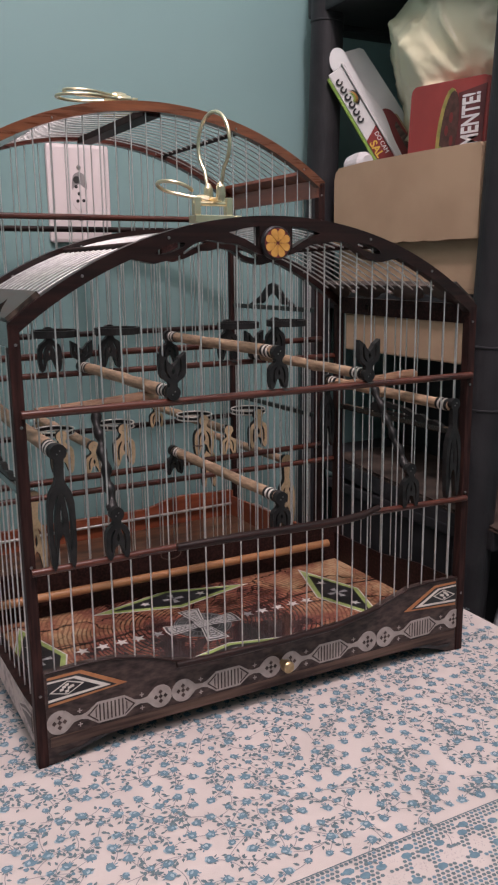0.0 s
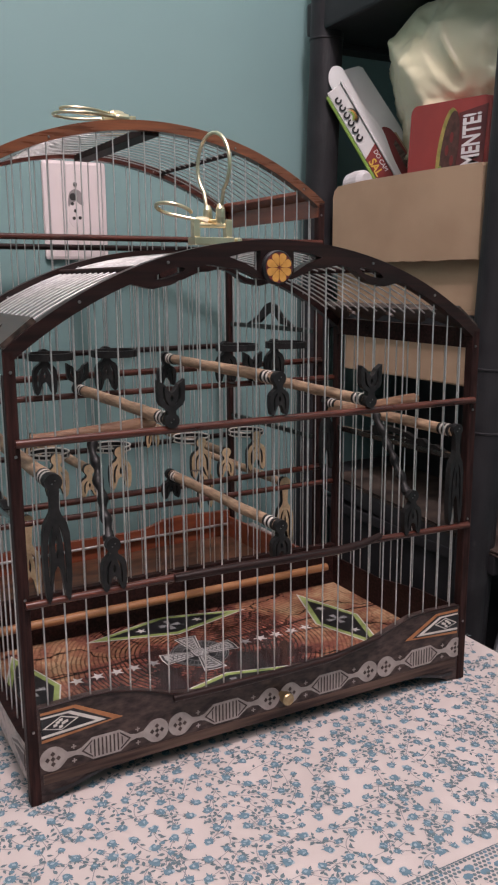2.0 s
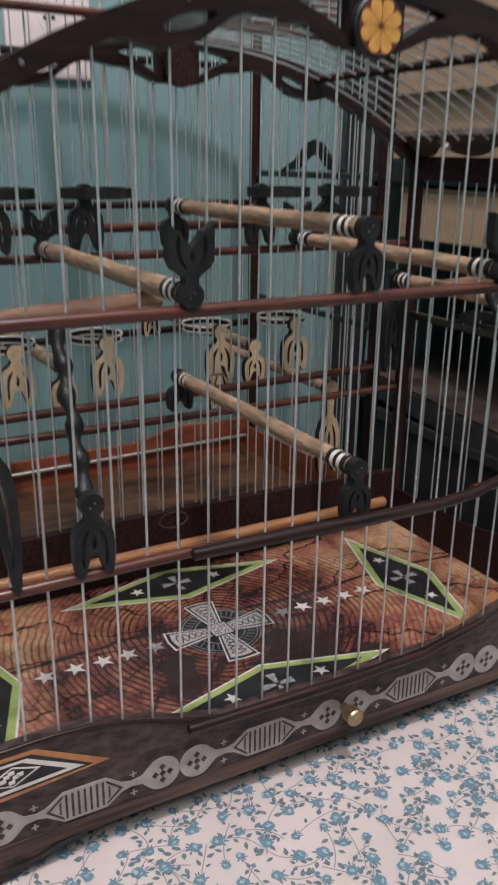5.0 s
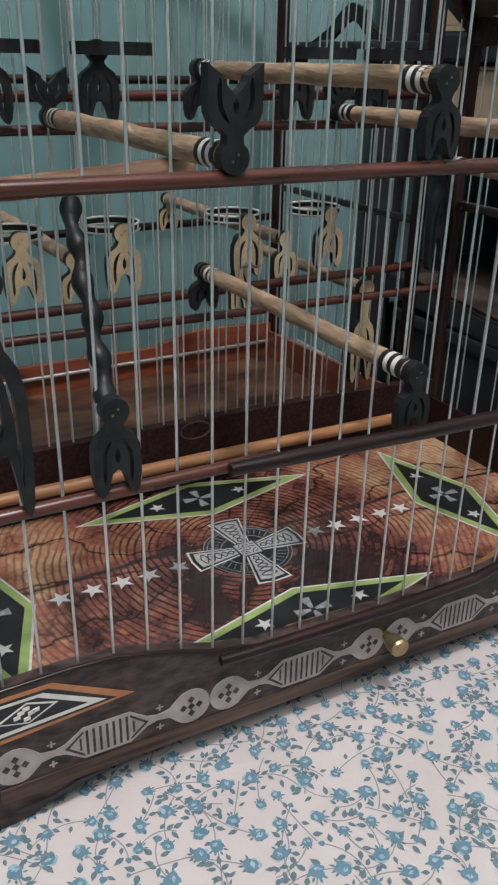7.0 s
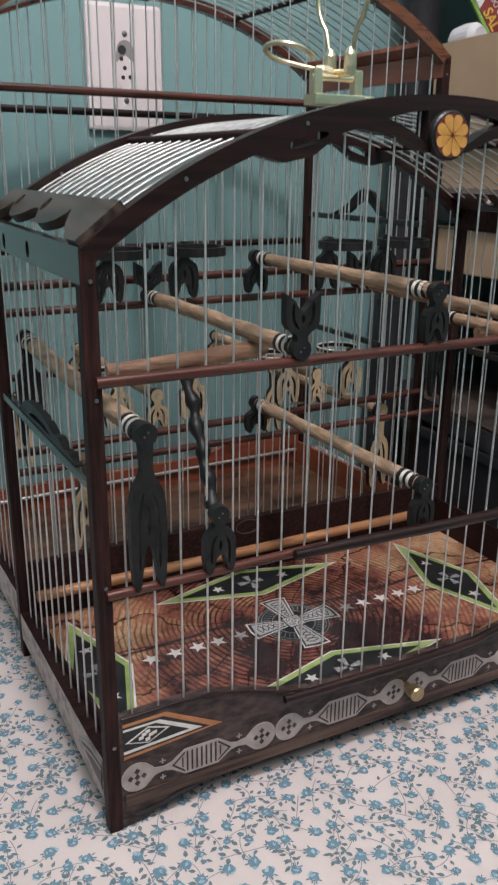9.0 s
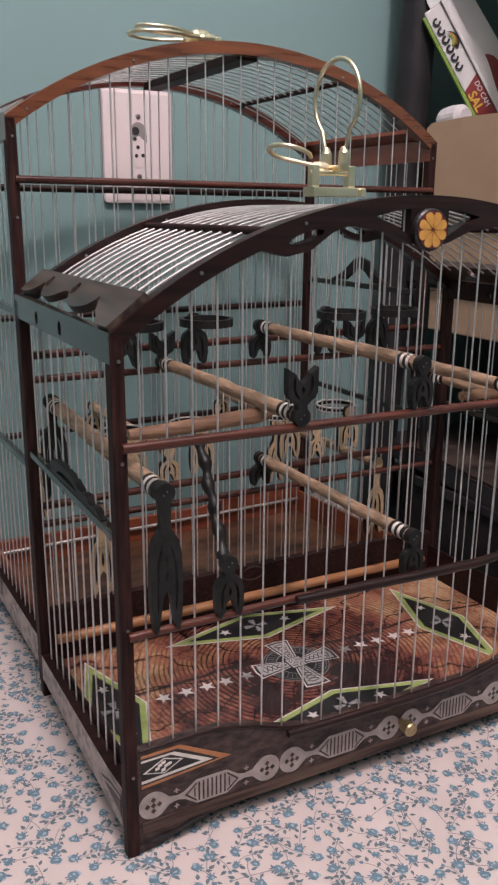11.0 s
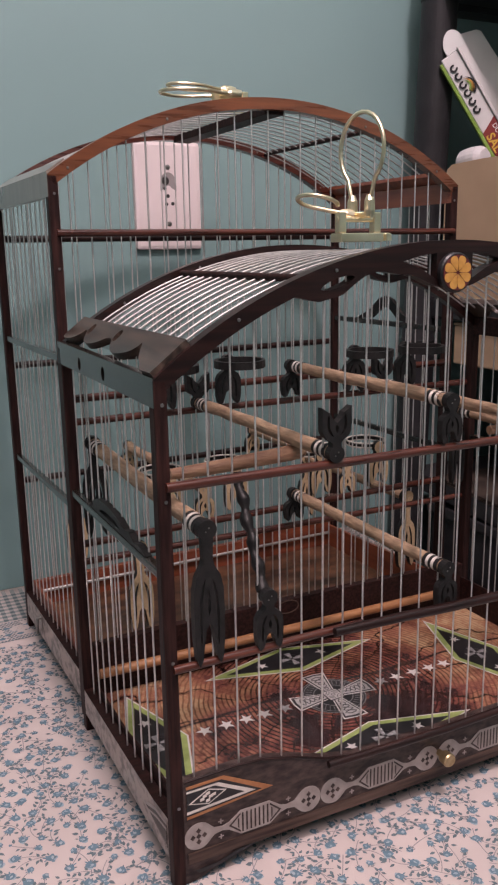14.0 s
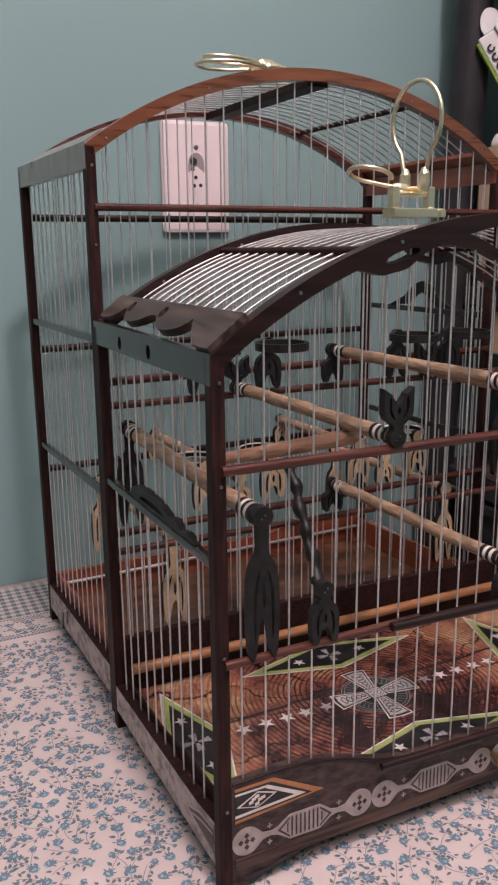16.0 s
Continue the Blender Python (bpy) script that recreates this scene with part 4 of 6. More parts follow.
    def ring_plate(r0, r1, mat, lift):
        n = 36
        out = [(r1 * math.cos(2 * math.pi * i / n), r1 * math.sin(2 * math.pi * i / n)) for i in range(n)]
        hole = [(r0 * math.cos(2 * math.pi * i / n), r0 * math.sin(2 * math.pi * i / n)) for i in range(n)]
        plate("cross_ring", out, 0.0001, mat, cross, "", Matrix.Translation((0, 0, lift)), holes=[hole])

    def stripe(nm, pts, wide, mat, m):
        out = []
        for sgn, seq in ((1, range(len(pts))), (-1, range(len(pts) - 1, -1, -1))):
            for i in seq:
                (ax, ay), (bx, by) = pts[max(i - 1, 0)], pts[min(i + 1, len(pts) - 1)]
                d = math.hypot(bx - ax, by - ay)
                out.append((pts[i][0] - sgn * (by - ay) / d * wide, pts[i][1] + sgn * (bx - ax) / d * wide))
        plate(nm, out, 0.0001, mat, cross, "", m)

    ring_plate(0.0050, 0.0234, M_PRINTG, 0)
    ring_plate(0.0050, 0.0229, M_INK, 0.0001)
    for r in (0.0212, 0.0140):
        ring_plate(r - 0.0003, r + 0.0003, M_PRINTG, 0.0002)
    for q in range(36):
        plate("knot", [(0.0155, -0.0004), (0.0200, 0.0004), (0.0200, 0.0009), (0.0155, 0.0001)], 0.0001, M_PRINTG, cross, "", pose(0, 0, 0.0002, 0, 0, q * 10))
    for a in (2, 88, 178, 268):
        for k, (end, half, inner, mat) in enumerate(((0.0308, 0.0095, 0.0036, M_PRINTW), (0.0298, 0.0083, 0.0029, M_INK), (0.0280, 0.0066, 0.0020, M_KNOT))):
            plate("cross_arm", [(0.0050, -inner), (end, -half), (end + 0.0010, 0), (end, half), (0.0050, inner)], 0.0001, mat, cross, "", pose(0, 0, 0.0003 + 0.0001 * k, 0, 0, a))
        for sgn in (1, -1):
            braid = []
            for i in range(29):
                r = 0.0075 + 0.0188 * i / 28
                braid.append((r, sgn * (0.0010 + 0.0036 * (r - 0.0075) / 0.0188) * math.sin(i / 28 * 2.5 * 2 * math.pi)))
            stripe("knot", braid, 0.00036, M_INK, pose(0, 0, 0.0006, 0, 0, a))
    for k, (r, mat) in enumerate(((0.0066, M_INK), (0.0056, M_KNOT))):
        plate("cross_hub", [(-r, -r), (r, -r), (r, r), (-r, r)], 0.0001, mat, cross, "", pose(0, 0, 0.0006 + 0.0001 * k, 0, 0, 2))
    for q in range(4):
        for w in (0.0022, 0.0040):
            stripe("knot", arc_points(0.0050, 0.0050, w, 185, 265, 6), 0.00025, M_INK, pose(0, 0, 0.0008, 0, 0, 90 * q + 2))
    stripe("knot", arc_points(0, 0, 0.0014, 0, 350, 12), 0.00025, M_INK, pose(0, 0, 0.0008))
    # inlaid band on the front: bead, taper, hatched lozenge, taper, bead
    L = 0.0853
    rb = 0.0082
    half_low = [(0.0175, -0.0022), (0.0225, -0.0014), (0.0265, -0.0024), (0.0335, -0.0075), (L - 0.0335, -0.0075), (L - 0.0265, -0.0024), (L - 0.0225, -0.0014), (L - 0.0175, -0.0022)]
    outline = arc_points(rb, 0, rb, 40, 320, 16) + half_low + arc_points(L - rb, 0, rb, 220, 500, 16) + [(x, -z) for x, z in half_low[::-1]]
    bv, bf, _ = plate_data(outline, 0.0003)
    idx = [0] * len(bf)
    dark = []
    for bx in (rb, L - rb):
        for dx, dz in ((0, 0), (0.0034, 0), (-0.0034, 0), (0, 0.0034), (0, -0.0034)):
            dark.append([(bx + dx - 0.0016, dz), (bx + dx, dz - 0.0018), (bx + dx + 0.0016, dz), (bx + dx, dz + 0.0018)])
    for k in range(7):
        x = 0.0348 + 0.0026 * k
        dark.append([(x - 0.0005, -0.0060), (x + 0.0005, -0.0060), (x + 0.0005, 0.0060), (x - 0.0005, 0.0060)])
    for sx in (1, -1):
        f = (lambda u: u) if sx > 0 else (lambda u: L - u)
        dark.append([(f(0.0318), -0.0026), (f(0.0326), -0.0034), (f(0.0326), 0.0034), (f(0.0318), 0.0026)])
        dark.append([(f(0.0262), 0), (f(0.0335), 0.0062), (f(0.0335), 0.0050), (f(0.0278), 0)])
        dark.append([(f(0.0262), 0), (f(0.0278), 0), (f(0.0335), -0.0050), (f(0.0335), -0.0062)])
    for dpoly in dark:
        s = len(bv)
        bv += [(u, v, 0.0005) for u, v in dpoly]
        bf.append(tuple(range(s, s + 4)))
        idx.append(1)
    for cx in (0.0215, L - 0.0215):
        for cz in (0.0048, -0.0048):
            for a, b in ((0.0016, 0.0004), (0.0004, 0.0016)):
                s = len(bv)
                bv += [(cx - a, cz - b, 0.0004), (cx + a, cz - b, 0.0004), (cx + a, cz + b, 0.0004), (cx - a, cz + b, 0.0004)]
                bf.append((s, s + 1, s + 2, s + 3))
                idx.append(0)
    bead_me = mesh_of("bead_inlay", bv, bf, [M_GREYIN, M_BASE], idx)
    for k in range(4):
        part("bead_inlay", bead_me, front, "", Matrix.Translation((0.0068 + L * k, 0.0285, 0.0066)))
    # pointed corner inlays: orange, white, black, and a small chequered lozenge
    for sx in (1, -1):
        f = (lambda u: u - C1X) if sx > 0 else (lambda u: W - (u - C1X))
        for k, (pts, mat) in enumerate((([(0.0158, 0.0405), (0.068, 0.0450), (0.0380, 0.0610), (0.0158, 0.0606)], M_ORANGE),
                                        ([(0.0158, 0.0425), (0.061, 0.0455), (0.0365, 0.0592), (0.0158, 0.0590)], M_INK),
                                        ([(0.0158, 0.0437), (0.057, 0.0463), (0.0345, 0.0580), (0.0158, 0.0578)], M_WHITE),
                                        ([(0.0158, 0.0455), (0.050, 0.0475), (0.0325, 0.0568), (0.0158, 0.0566)], M_INK),
                                        ([(0.0165, 0.0500), (0.0285, 0.0468), (0.0395, 0.0525), (0.0285, 0.0562)], M_WHITE),
                                        ([(0.0185, 0.0501), (0.0285, 0.0475), (0.0375, 0.0524), (0.0285, 0.0555)], M_INK))):
            plate("corner_inlay", [(f(u), v) for u, v in pts], 0.0002 + 0.0001 * k, mat, front, "", Matrix.Translation((0, 0, 0.0066)))
        for dx, dz in ((0, 0.0022), (0, -0.0022), (0.0034, 0.0006), (-0.0034, -0.0006), (0.0017, 0), (-0.0019, 0.001)):
            u, v = 0.0280 + dx, 0.0515 + dz
            plate("chequer", [(f(u - 0.0012), v - 0.001), (f(u + 0.0012), v - 0.0006), (f(u + 0.0012), v + 0.0010), (f(u - 0.0012), v + 0.0006)], 0.0010, M_WHITE, front, "", Matrix.Translation((0, 0, 0.0066)))
    knob = part("knob", mesh_of("knob", *sweep_data([(0, 0, 0), (0, -0.004, 0), (0, -0.005, 0), (0, -0.010, 0), (0, -0.011, 0)], [0.0022, 0.0022, 0.0042, 0.0045, 0.0038], 16), M_KNOB, smooth=False), front, "small brass knob",
                Matrix.Translation((0.1785, 0.030, 0.0066)) @ UPRIGHT.inverted())
    # rails: middle, lower with door rods
    tube("rail", [(0.004, -0.001, 0.2285), (W - 0.004, -0.001, 0.2285)], 0.0025, M_RED, c, "red varnished round rail")
    tube("rail", [(0.004, -0.001, 0.1315), (0.104, -0.001, 0.1325), (0.118, -0.001, 0.1325)], 0.0024, M_RED, c)
    tube("rail", [(0.246, -0.001, 0.1325), (W - 0.004, -0.001, 0.1305)], 0.0024, M_RED, c)
    door = new("door", None)
    door.parent = c
    tagged(door, "sliding wire door with two dark rods")
    tube("door_rod", [(0.0965, -0.0065, 0.1340), (0.14, -0.0085, 0.1345), (0.177, -0.0095, 0.1338), (0.22, -0.0092, 0.1330), (0.242, -0.0075, 0.1338), (0.258, -0.0050, 0.1365)], [0.0026, 0.0030, 0.0030, 0.0030, 0.0028, 0.0022], M_DARKX, door)
    tube("door_rod", [(0.0945, -0.0040, 0.0505), (0.14, -0.0045, 0.0498), (0.177, -0.0050, 0.0498), (0.22, -0.0045, 0.0503), (0.262, -0.0020, 0.0558)], [0.0022, 0.0026, 0.0026, 0.0026, 0.0020], M_DARKX, door)
    bead = [(x, 0.0010, z + 0.0004) for x, z in PANEL_TOP if 0.006 < x < W - 0.006]
    tube("top_bead", [(0.008, 0.0010, 0.0636)] + bead + [(W - 0.008, 0.0010, 0.0636)], 0.0009, M_DARKX, c, "thin glossy bead along the base", sides=6)
    # back rails, side rails
    for z in (0.2285, 0.128):
        tube("rail", [(0.004, D + 0.001 - 0.002, z), (W - 0.004, D + 0.001 - 0.002, z)], 0.0025, M_RED, c)
    for x, s in ((0.0035, 1), (W - 0.0035, -1)):
        box("side_rail", x - 0.0025, x + 0.0025, 0.006, D - 0.006, 0.1785, 0.1835, M_EAVE, c, bev=0.001)
        orn = flowing([(-0.028, 0.1838), (-0.038, 0.1870), (-0.046, 0.1862), (-0.054, 0.1895), (-0.063, 0.1888), (-0.074, 0.1918), (-0.088, 0.1932), (-0.102, 0.1938), (-0.116, 0.1922), (-0.124, 0.1882), (-0.121, 0.1856), (-0.134, 0.1838)], (0, 11))
        hole = [(-0.068, 0.1862), (-0.080, 0.1890), (-0.095, 0.1892), (-0.106, 0.1880), (-0.110, 0.1862)]
        plate("scroll", orn, 0.004, M_BLACK, c, "black sawn scroll on the side rail", Matrix.Translation((x + 0.002, 0, 0)) @ SIDEWAYS, holes=[hole])
        # eave board with two slots
        def slot(y):
            return [(-y + 0.0032 * math.cos(a), 0.2745 + 0.0040 * math.sin(a)) for a in [2 * math.pi * i / 12 for i in range(12)]]
        plate("eave_board", [(-0.0005, 0.2675), (-D + 0.0005, 0.2695), (-D + 0.0005, 0.2840), (-0.0005, 0.2820)], 0.005, M_EAVE if s > 0 else M_DARK, c, "glossy dark eave board with two oval slots",
              Matrix.Translation((x + 0.0015, 0, 0)) @ SIDEWAYS, holes=[slot(0.080), slot(0.128)])
        # carved board lying on the roof's edge
        low = ((0.134, 0.0036), (0.18, 0.0070), (0.228, 0.0125), (0.257, 0.0160), (0.262, 0.0130), (0.29, 0.0085), (0.345, 0.0056), (0.405, 0.0050), (0.452, 0.0074), (0.485, 0.0108), (0.522, 0.0136),
               (0.560, 0.0128), (0.600, 0.0090), (0.650, 0.0062), (0.700, 0.0056), (0.745, 0.0078), (0.780, 0.0120), (0.812, 0.0148), (0.838, 0.0100), (0.875, 0.0064), (0.930, 0.0050), (0.975, 0.0056))
        wave = [(D - 0.003, 0.0245), (0.003, 0.0245), (0.003, 0.0006), (0.10 * D, 0.0008)] + [(u * D, v) for u, v in low] + [(D - 0.003, 0.0100)]
        wave = flowing(wave, (0, 1, 2, 26))
        eye = [[(y0 + 0.0040 * math.cos(a) + 0.0016 * math.sin(a), 0.0165 + 0.0046 * math.sin(a)) for a in [2 * math.pi * i / 14 for i in range(14)]] for y0 in (0.490 * D, 0.775 * D)]
        tilt = 38
        if s > 0:
            m = pose(0.002, 0, C1S - 0.0005, 0, -tilt, 0) @ Matrix(((0, 1, 0, 0), (1, 0, 0, 0), (0, 0, 1, 0), (0, 0, 0, 1)))
        else:
            m = pose(W - 0.002, 0, C1S - 0.0005, 0, tilt, 0) @ Matrix(((0, -1, 0, 0), (1, 0, 0, 0), (0, 0, 1, 0), (0, 0, 0, 1)))
        plate("carved_eave", wave, 0.0045, M_CARVED, c, "dark eave board carved with waves", m, holes=eye).modifiers.new("worn", "BEVEL").width = 0.0006
    # arched bars with scrolls and a medallion
    def drop(x):
        a = abs(x)
        if a < 0.012:
            return 0.0165
        if a < 0.030:
            return 0.0165 - 0.0085 * (a - 0.012) / 0.018
        if a < 0.036:
            return 0.008 - 0.0005 * (a - 0.030) / 0.006
        if a < 0.050:
            return 0.0075 - 0.0045 * (a - 0.036) / 0.014
        if a < 0.060:
            return 0.003 + 0.0005 * (a - 0.050) / 0.010
        if a < 0.074:
            return 0.0035 + 0.0060 * (a - 0.060) / 0.014
        if a < 0.088:
            return 0.0095 - 0.0015 * (a - 0.074) / 0.014
        if a < 0.102:
            return 0.008 - 0.008 * (a - 0.088) / 0.014
        return 0.0
    def eyes():
        out = []
        for s in (1, -1):
            base = []
            for i in range(12):
                a = 2 * math.pi * i / 12
                x = C1W / 2 + s * (0.074 + 0.010 * math.cos(a))
                z = arch_height(x - C1W / 2, C1W / 2, C1S, C1A) - 0.0105 + 0.0024 * math.sin(a)
                base.append((x, z))
            out.append(base)
            tri = [(0.0122, -0.0068), (0.022, -0.0080), (0.034, -0.0108), (0.022, -0.0150), (0.0122, -0.0205)]
            out.append([(C1W / 2 + s * u, C1A + v) for u, v in tri])
        return out
    for y in (0.0078, D):
        ar = plate("arch", arch_plate(W, C1S, C1A, 0.0080, drop, 96), 0.0078, M_DARKX, c, "dark arched bar with sawn scrolls", Matrix.Translation((0, y, 0)) @ UPRIGHT, holes=eyes())
        bv_ = ar.modifiers.new("worn", "BEVEL")
        bv_.width, bv_.segments, bv_.limit_method = 0.0007, 2, "ANGLE"
        for a in (0.045, 0.10, 0.25, 0.305):
            z = arch_height(a - W / 2, W / 2, C1S, C1A) - 0.004
            lathe("screw", [(0.0010, 0), (0.0009, 0.0004), (0.0004, 0.0005)], M_SCREW, c, m=pose(a, y - 0.0079, z, 90), sides=8)
    med = lathe("medallion", [(0.0108, 0), (0.0108, 0.0026), (0.0100, 0.0036)], M_INK, c, "yellow flower medallion in a dark ring", pose(W / 2 - 0.0012, -0.0002, 0.3262, 90), sides=32)
    plate("backing", arc_points(0, 0, 0.0095, 0, 345, 23), 0.0002, M_MAROON, med, "", Matrix.Translation((0, 0, 0.0037)))
    leaf = [(0.0009, 0.0), (0.0030, -0.0011), (0.0052, -0.0021), (0.0070, -0.0025), (0.0084, -0.0021), (0.0091, -0.0010)]
    leaf += [(0.0093, 0.0)] + [(u, -v) for u, v in leaf[:0:-1]]
    for k in range(8):
        plate("petal", leaf, 0.0003, M_YELLOW, med, "", pose(0, 0, 0.0039, 0, 0, 22.5 + 45 * k))
    lathe("bulge", [(0.0095, 0), (0.0095, 0.003)], M_DARK, c, "", pose(W / 2, D - 0.0095, 0.3262, 90), sides=24)
    oval = [(MARK_X + 0.0100 * math.cos(radians(10 * i)), 0.0625 + 0.0058 * math.sin(radians(10 * i))) for i in range(36)]
    inner = [(MARK_X + 0.0090 * math.cos(radians(10 * i)), 0.0625 + 0.0049 * math.sin(radians(10 * i))) for i in range(36)]
    mark = plate("oval_mark", oval, 0.0003, M_STRIP, c, "small oval outline mark", Matrix.Translation((0, D - 0.0076, 0)) @ UPRIGHT, holes=[inner])
    for k, w in enumerate((0.0030, 0.0052, 0.0026)):
        box("mark_line", MARK_X - w, MARK_X + w, D - 0.0079, D - 0.0076, 0.0600 + 0.0022 * k, 0.0610 + 0.0022 * k, M_STRIP, mark, bev=0)
    # floor dowel along the back
    tube("floor_dowel", [(0.010, D - 0.016, 0.0475), (W - 0.022, D - 0.016, 0.0475)], 0.0037, M_TANROD, c, "tan wooden dowel above the tray")
    return c


def brass_loop(parent, m, wide, tall, r=0.0014):
    pts = [(-wide * 0.20, 0, 0), (-wide * 0.22, 0, tall * 0.08)]
    for i in range(21):
        a = radians(232 - 284 * i / 20)
        pts.append((wide / 2 * math.cos(a), 0, tall * 0.62 + tall * 0.40 * math.sin(a)))
    pts += [(wide * 0.22, 0, tall * 0.08), (wide * 0.20, 0, 0)]
    lp = tube("loop", pts, r, M_BRASS, parent)
    lp.matrix_local = m
    for s in (-1, 1):
        lathe("loop_socket", [(0.0030, -0.004), (0.0036, 0.000), (0.0034, 0.006), (0.0018, 0.0095)], M_BRASS, lp, m=Matrix.Translation((s * wide * 0.20, 0, -0.002)), sides=12)
    return lp


def build_handle(name, at, turn, folded_first, label):
    """Hanging handle: base plate, two hinge blocks, a pin and two brass loops."""
    h = thing(name, label, "handle", pose(*at, 0, 0, turn))
    box("base_plate", -0.0155, 0.0165, -0.0065, 0.0065, 0, 0.0055, M_BRASS, h, bev=0.0006)
    for x in (-0.012, 0.014):
        box("hinge_block", x - 0.0026, x + 0.0026, -0.0030, 0.0030, 0.0055, 0.0185, M_BRASS, h, bev=0.0008)
    tube("pin", [(-0.015, 0, 0.014), (0.017, 0, 0.014)], 0.0018, M_BRASS, h, sides=12)
    lathe("nut", [(0.0034, 0), (0.0034, 0.004), (0.002, 0.005)], M_BRASS, h, m=pose(0.0205, -0.004, 0.0005, 0, 0, 0), sides=6)
    if not folded_first:
        brass_loop(h, pose(0.003, 0, 0.0215, 0, 0, -78), 0.038, 0.056)
        tube("pin", [(0.0005, 0.010, 0.0165), (0.0050, -0.010, 0.0165)], 0.0022, M_BRASS, h, sides=12)
        pts = [(-0.002, 0.002), (-0.010, 0.0055), (-0.0165, 0.0085)] + [(-0.029 + 0.0125 * math.cos(radians(a)), 0.0125 * math.sin(radians(a))) for a in range(60, 331, 15)]
        tube("hook", [(u, v, 0.0165 - 0.27 * u - 0.13 * v) for u, v in pts], 0.0014, M_BRASS, h, "open ring hook")
        lathe("hook_collar", [(0.0030, -0.003), (0.0032, 0.002), (0.0017, 0.006)], M_BRASS, h, m=pose(-0.004, 0.003, 0.0172, 0, -75, -20), sides=12)
    else:
        brass_loop(h, pose(0.000, -0.003, 0.0150, 0, 0, 90) @ pose(0, 0, 0, -91, 0, 0), 0.033, 0.060)
        brass_loop(h, pose(-0.002, 0.002, 0.0185, 0, 0, 90) @ pose(0, 0, 0, -88, 0, 0), 0.024, 0.050, 0.0012)
    return h


# rear cage: standing close behind, turned a little
C2W, C2D, C2S, C2A = 0.346, 0.183, 0.390, 0.447
C2M = pose(0.0065, 0.191, 0, 0, 0, 2.4)


def build_rear_cage():
    c = thing("birdcage", "tall birdcage with ochre varnished arch and dark posts", "birdcage", C2M)
    W, D = C2W, C2D
    cage_body(c, W, D, C2S, C2A, None, (M_DARK, M_OCHRE, M_RED, M_SIDE), 24, 15, 12, None, 0.00053, 0.25)
    for y in (0.0085, D):
        ar = plate("arch", arch_plate(W, C2S, C2A, 0.0080, None, 64), 0.0085, M_OCHRE if y < 0.1 else M_RED, c, "ochre varnished arched bar" if y < 0.1 else "dark red arched bar", Matrix.Translation((0, y, 0)) @ UPRIGHT)
        bv_ = ar.modifiers.new("worn", "BEVEL")
        bv_.width, bv_.segments, bv_.limit_method = 0.0012, 2, "ANGLE"
        for a in (0.014, 0.085, 0.25, 0.322):
            z = arch_height(a - W / 2, W / 2, C2S, C2A) - 0.0055
            lathe("screw", [(0.0010, 0), (0.0009, 0.0004), (0.0004, 0.0005)], M_SCREW, c, m=pose(a, y - 0.0086, z, 90), sides=8)
    tube("rail", [(0.004, -0.001, 0.353), (W - 0.004, -0.001, 0.353)], 0.0025, M_RED, c, "thin red rail across the front")
    for z in (0.2425, 0.137):
        tube("rail", [(0.004, -0.001, z), (W - 0.004, -0.001, z)], 0.0028, M_RED, c)
    for z in (0.353, 0.245, 0.140):
        tube("rail", [(0.004, D, z), (W - 0.004, D, z)], 0.0030, M_DARKX, c)
    for x, s in ((0.0035, 1), (W - 0.0035, -1)):
        for z in (0.270, 0.165):
            box("side_rail", x - 0.0022, x + 0.0022, 0.006, D - 0.006, z - 0.0025, z + 0.0025, M_EAVE, c, bev=0.001)
        orn = [(-0.045, 0.272), (-0.066, 0.281), (-0.080, 0.293), (-0.090, 0.296), (-0.100, 0.293), (-0.116, 0.281), (-0.138, 0.272), (-0.112, 0.274), (-0.098, 0.283), (-0.090, 0.286), (-0.082, 0.283), (-0.070, 0.274)]
        if s < 0:
            plate("scroll", orn, 0.0035, M_BLACK, c, "black sawn scroll on the side rail", Matrix.Translation((x + 0.002, 0, 0)) @ SIDEWAYS)
        mat = M_EAVE2 if s > 0 else M_BOARD
        plate("eave_board", [(-0.0005, 0.376), (-D + 0.0005, 0.376), (-D + 0.0005, C2S + 0.002), (-0.0005, C2S + 0.002)], 0.005, mat, c,
              "pale grey lacquered eave board" if s > 0 else "ochre wooden eave board", Matrix.Translation((x + 0.0015, 0, 0)) @ SIDEWAYS)
        run = []
        for k in range(9):
            u = 0.0005 + 0.014 * k / 8
            run.append((u, arch_height(u - W / 2, W / 2, C2S, C2A) + 0.0012))
        under = [(u, z - 0.003) for u, z in run[::-1]]
        ol = run + under
        if s < 0:
            ol = [(W - u, z) for u, z in ol]
        plate("eave_cover", ol, D - 0.018, mat, c, "", Matrix.Translation((0, D - 0.009, 0)) @ UPRIGHT)
    box("ridge_bar", W / 2 - 0.008, W / 2 + 0.008, 0.006, D - 0.006, C2A - 0.0105, C2A - 0.0045, M_DARK, c, "dark bar under the handle")
    # base
    sideline = [(0.0075, 0.0125), (D - 0.0075, 0.0125), (D - 0.0075, 0.035), (0.0075, 0.036)]
    for x in (0.0072, W - 0.0002):
        sp = plate("base_side", [(-u, v) for u, v in sideline], 0.0070, M_SIDE, c, "glossy grey burl side board", Matrix.Translation((x, 0, 0)) @ SIDEWAYS, edge=M_DARK)
    hook = tube("latch", [(-0.0005, 0.121, 0.032), (-0.0035, 0.121, 0.032), (-0.004, 0.121, 0.025), (-0.0038, 0.123, 0.018), (-0.0030, 0.127, 0.016)], 0.0014, M_SCREW, c, "small dark wire latch hook")
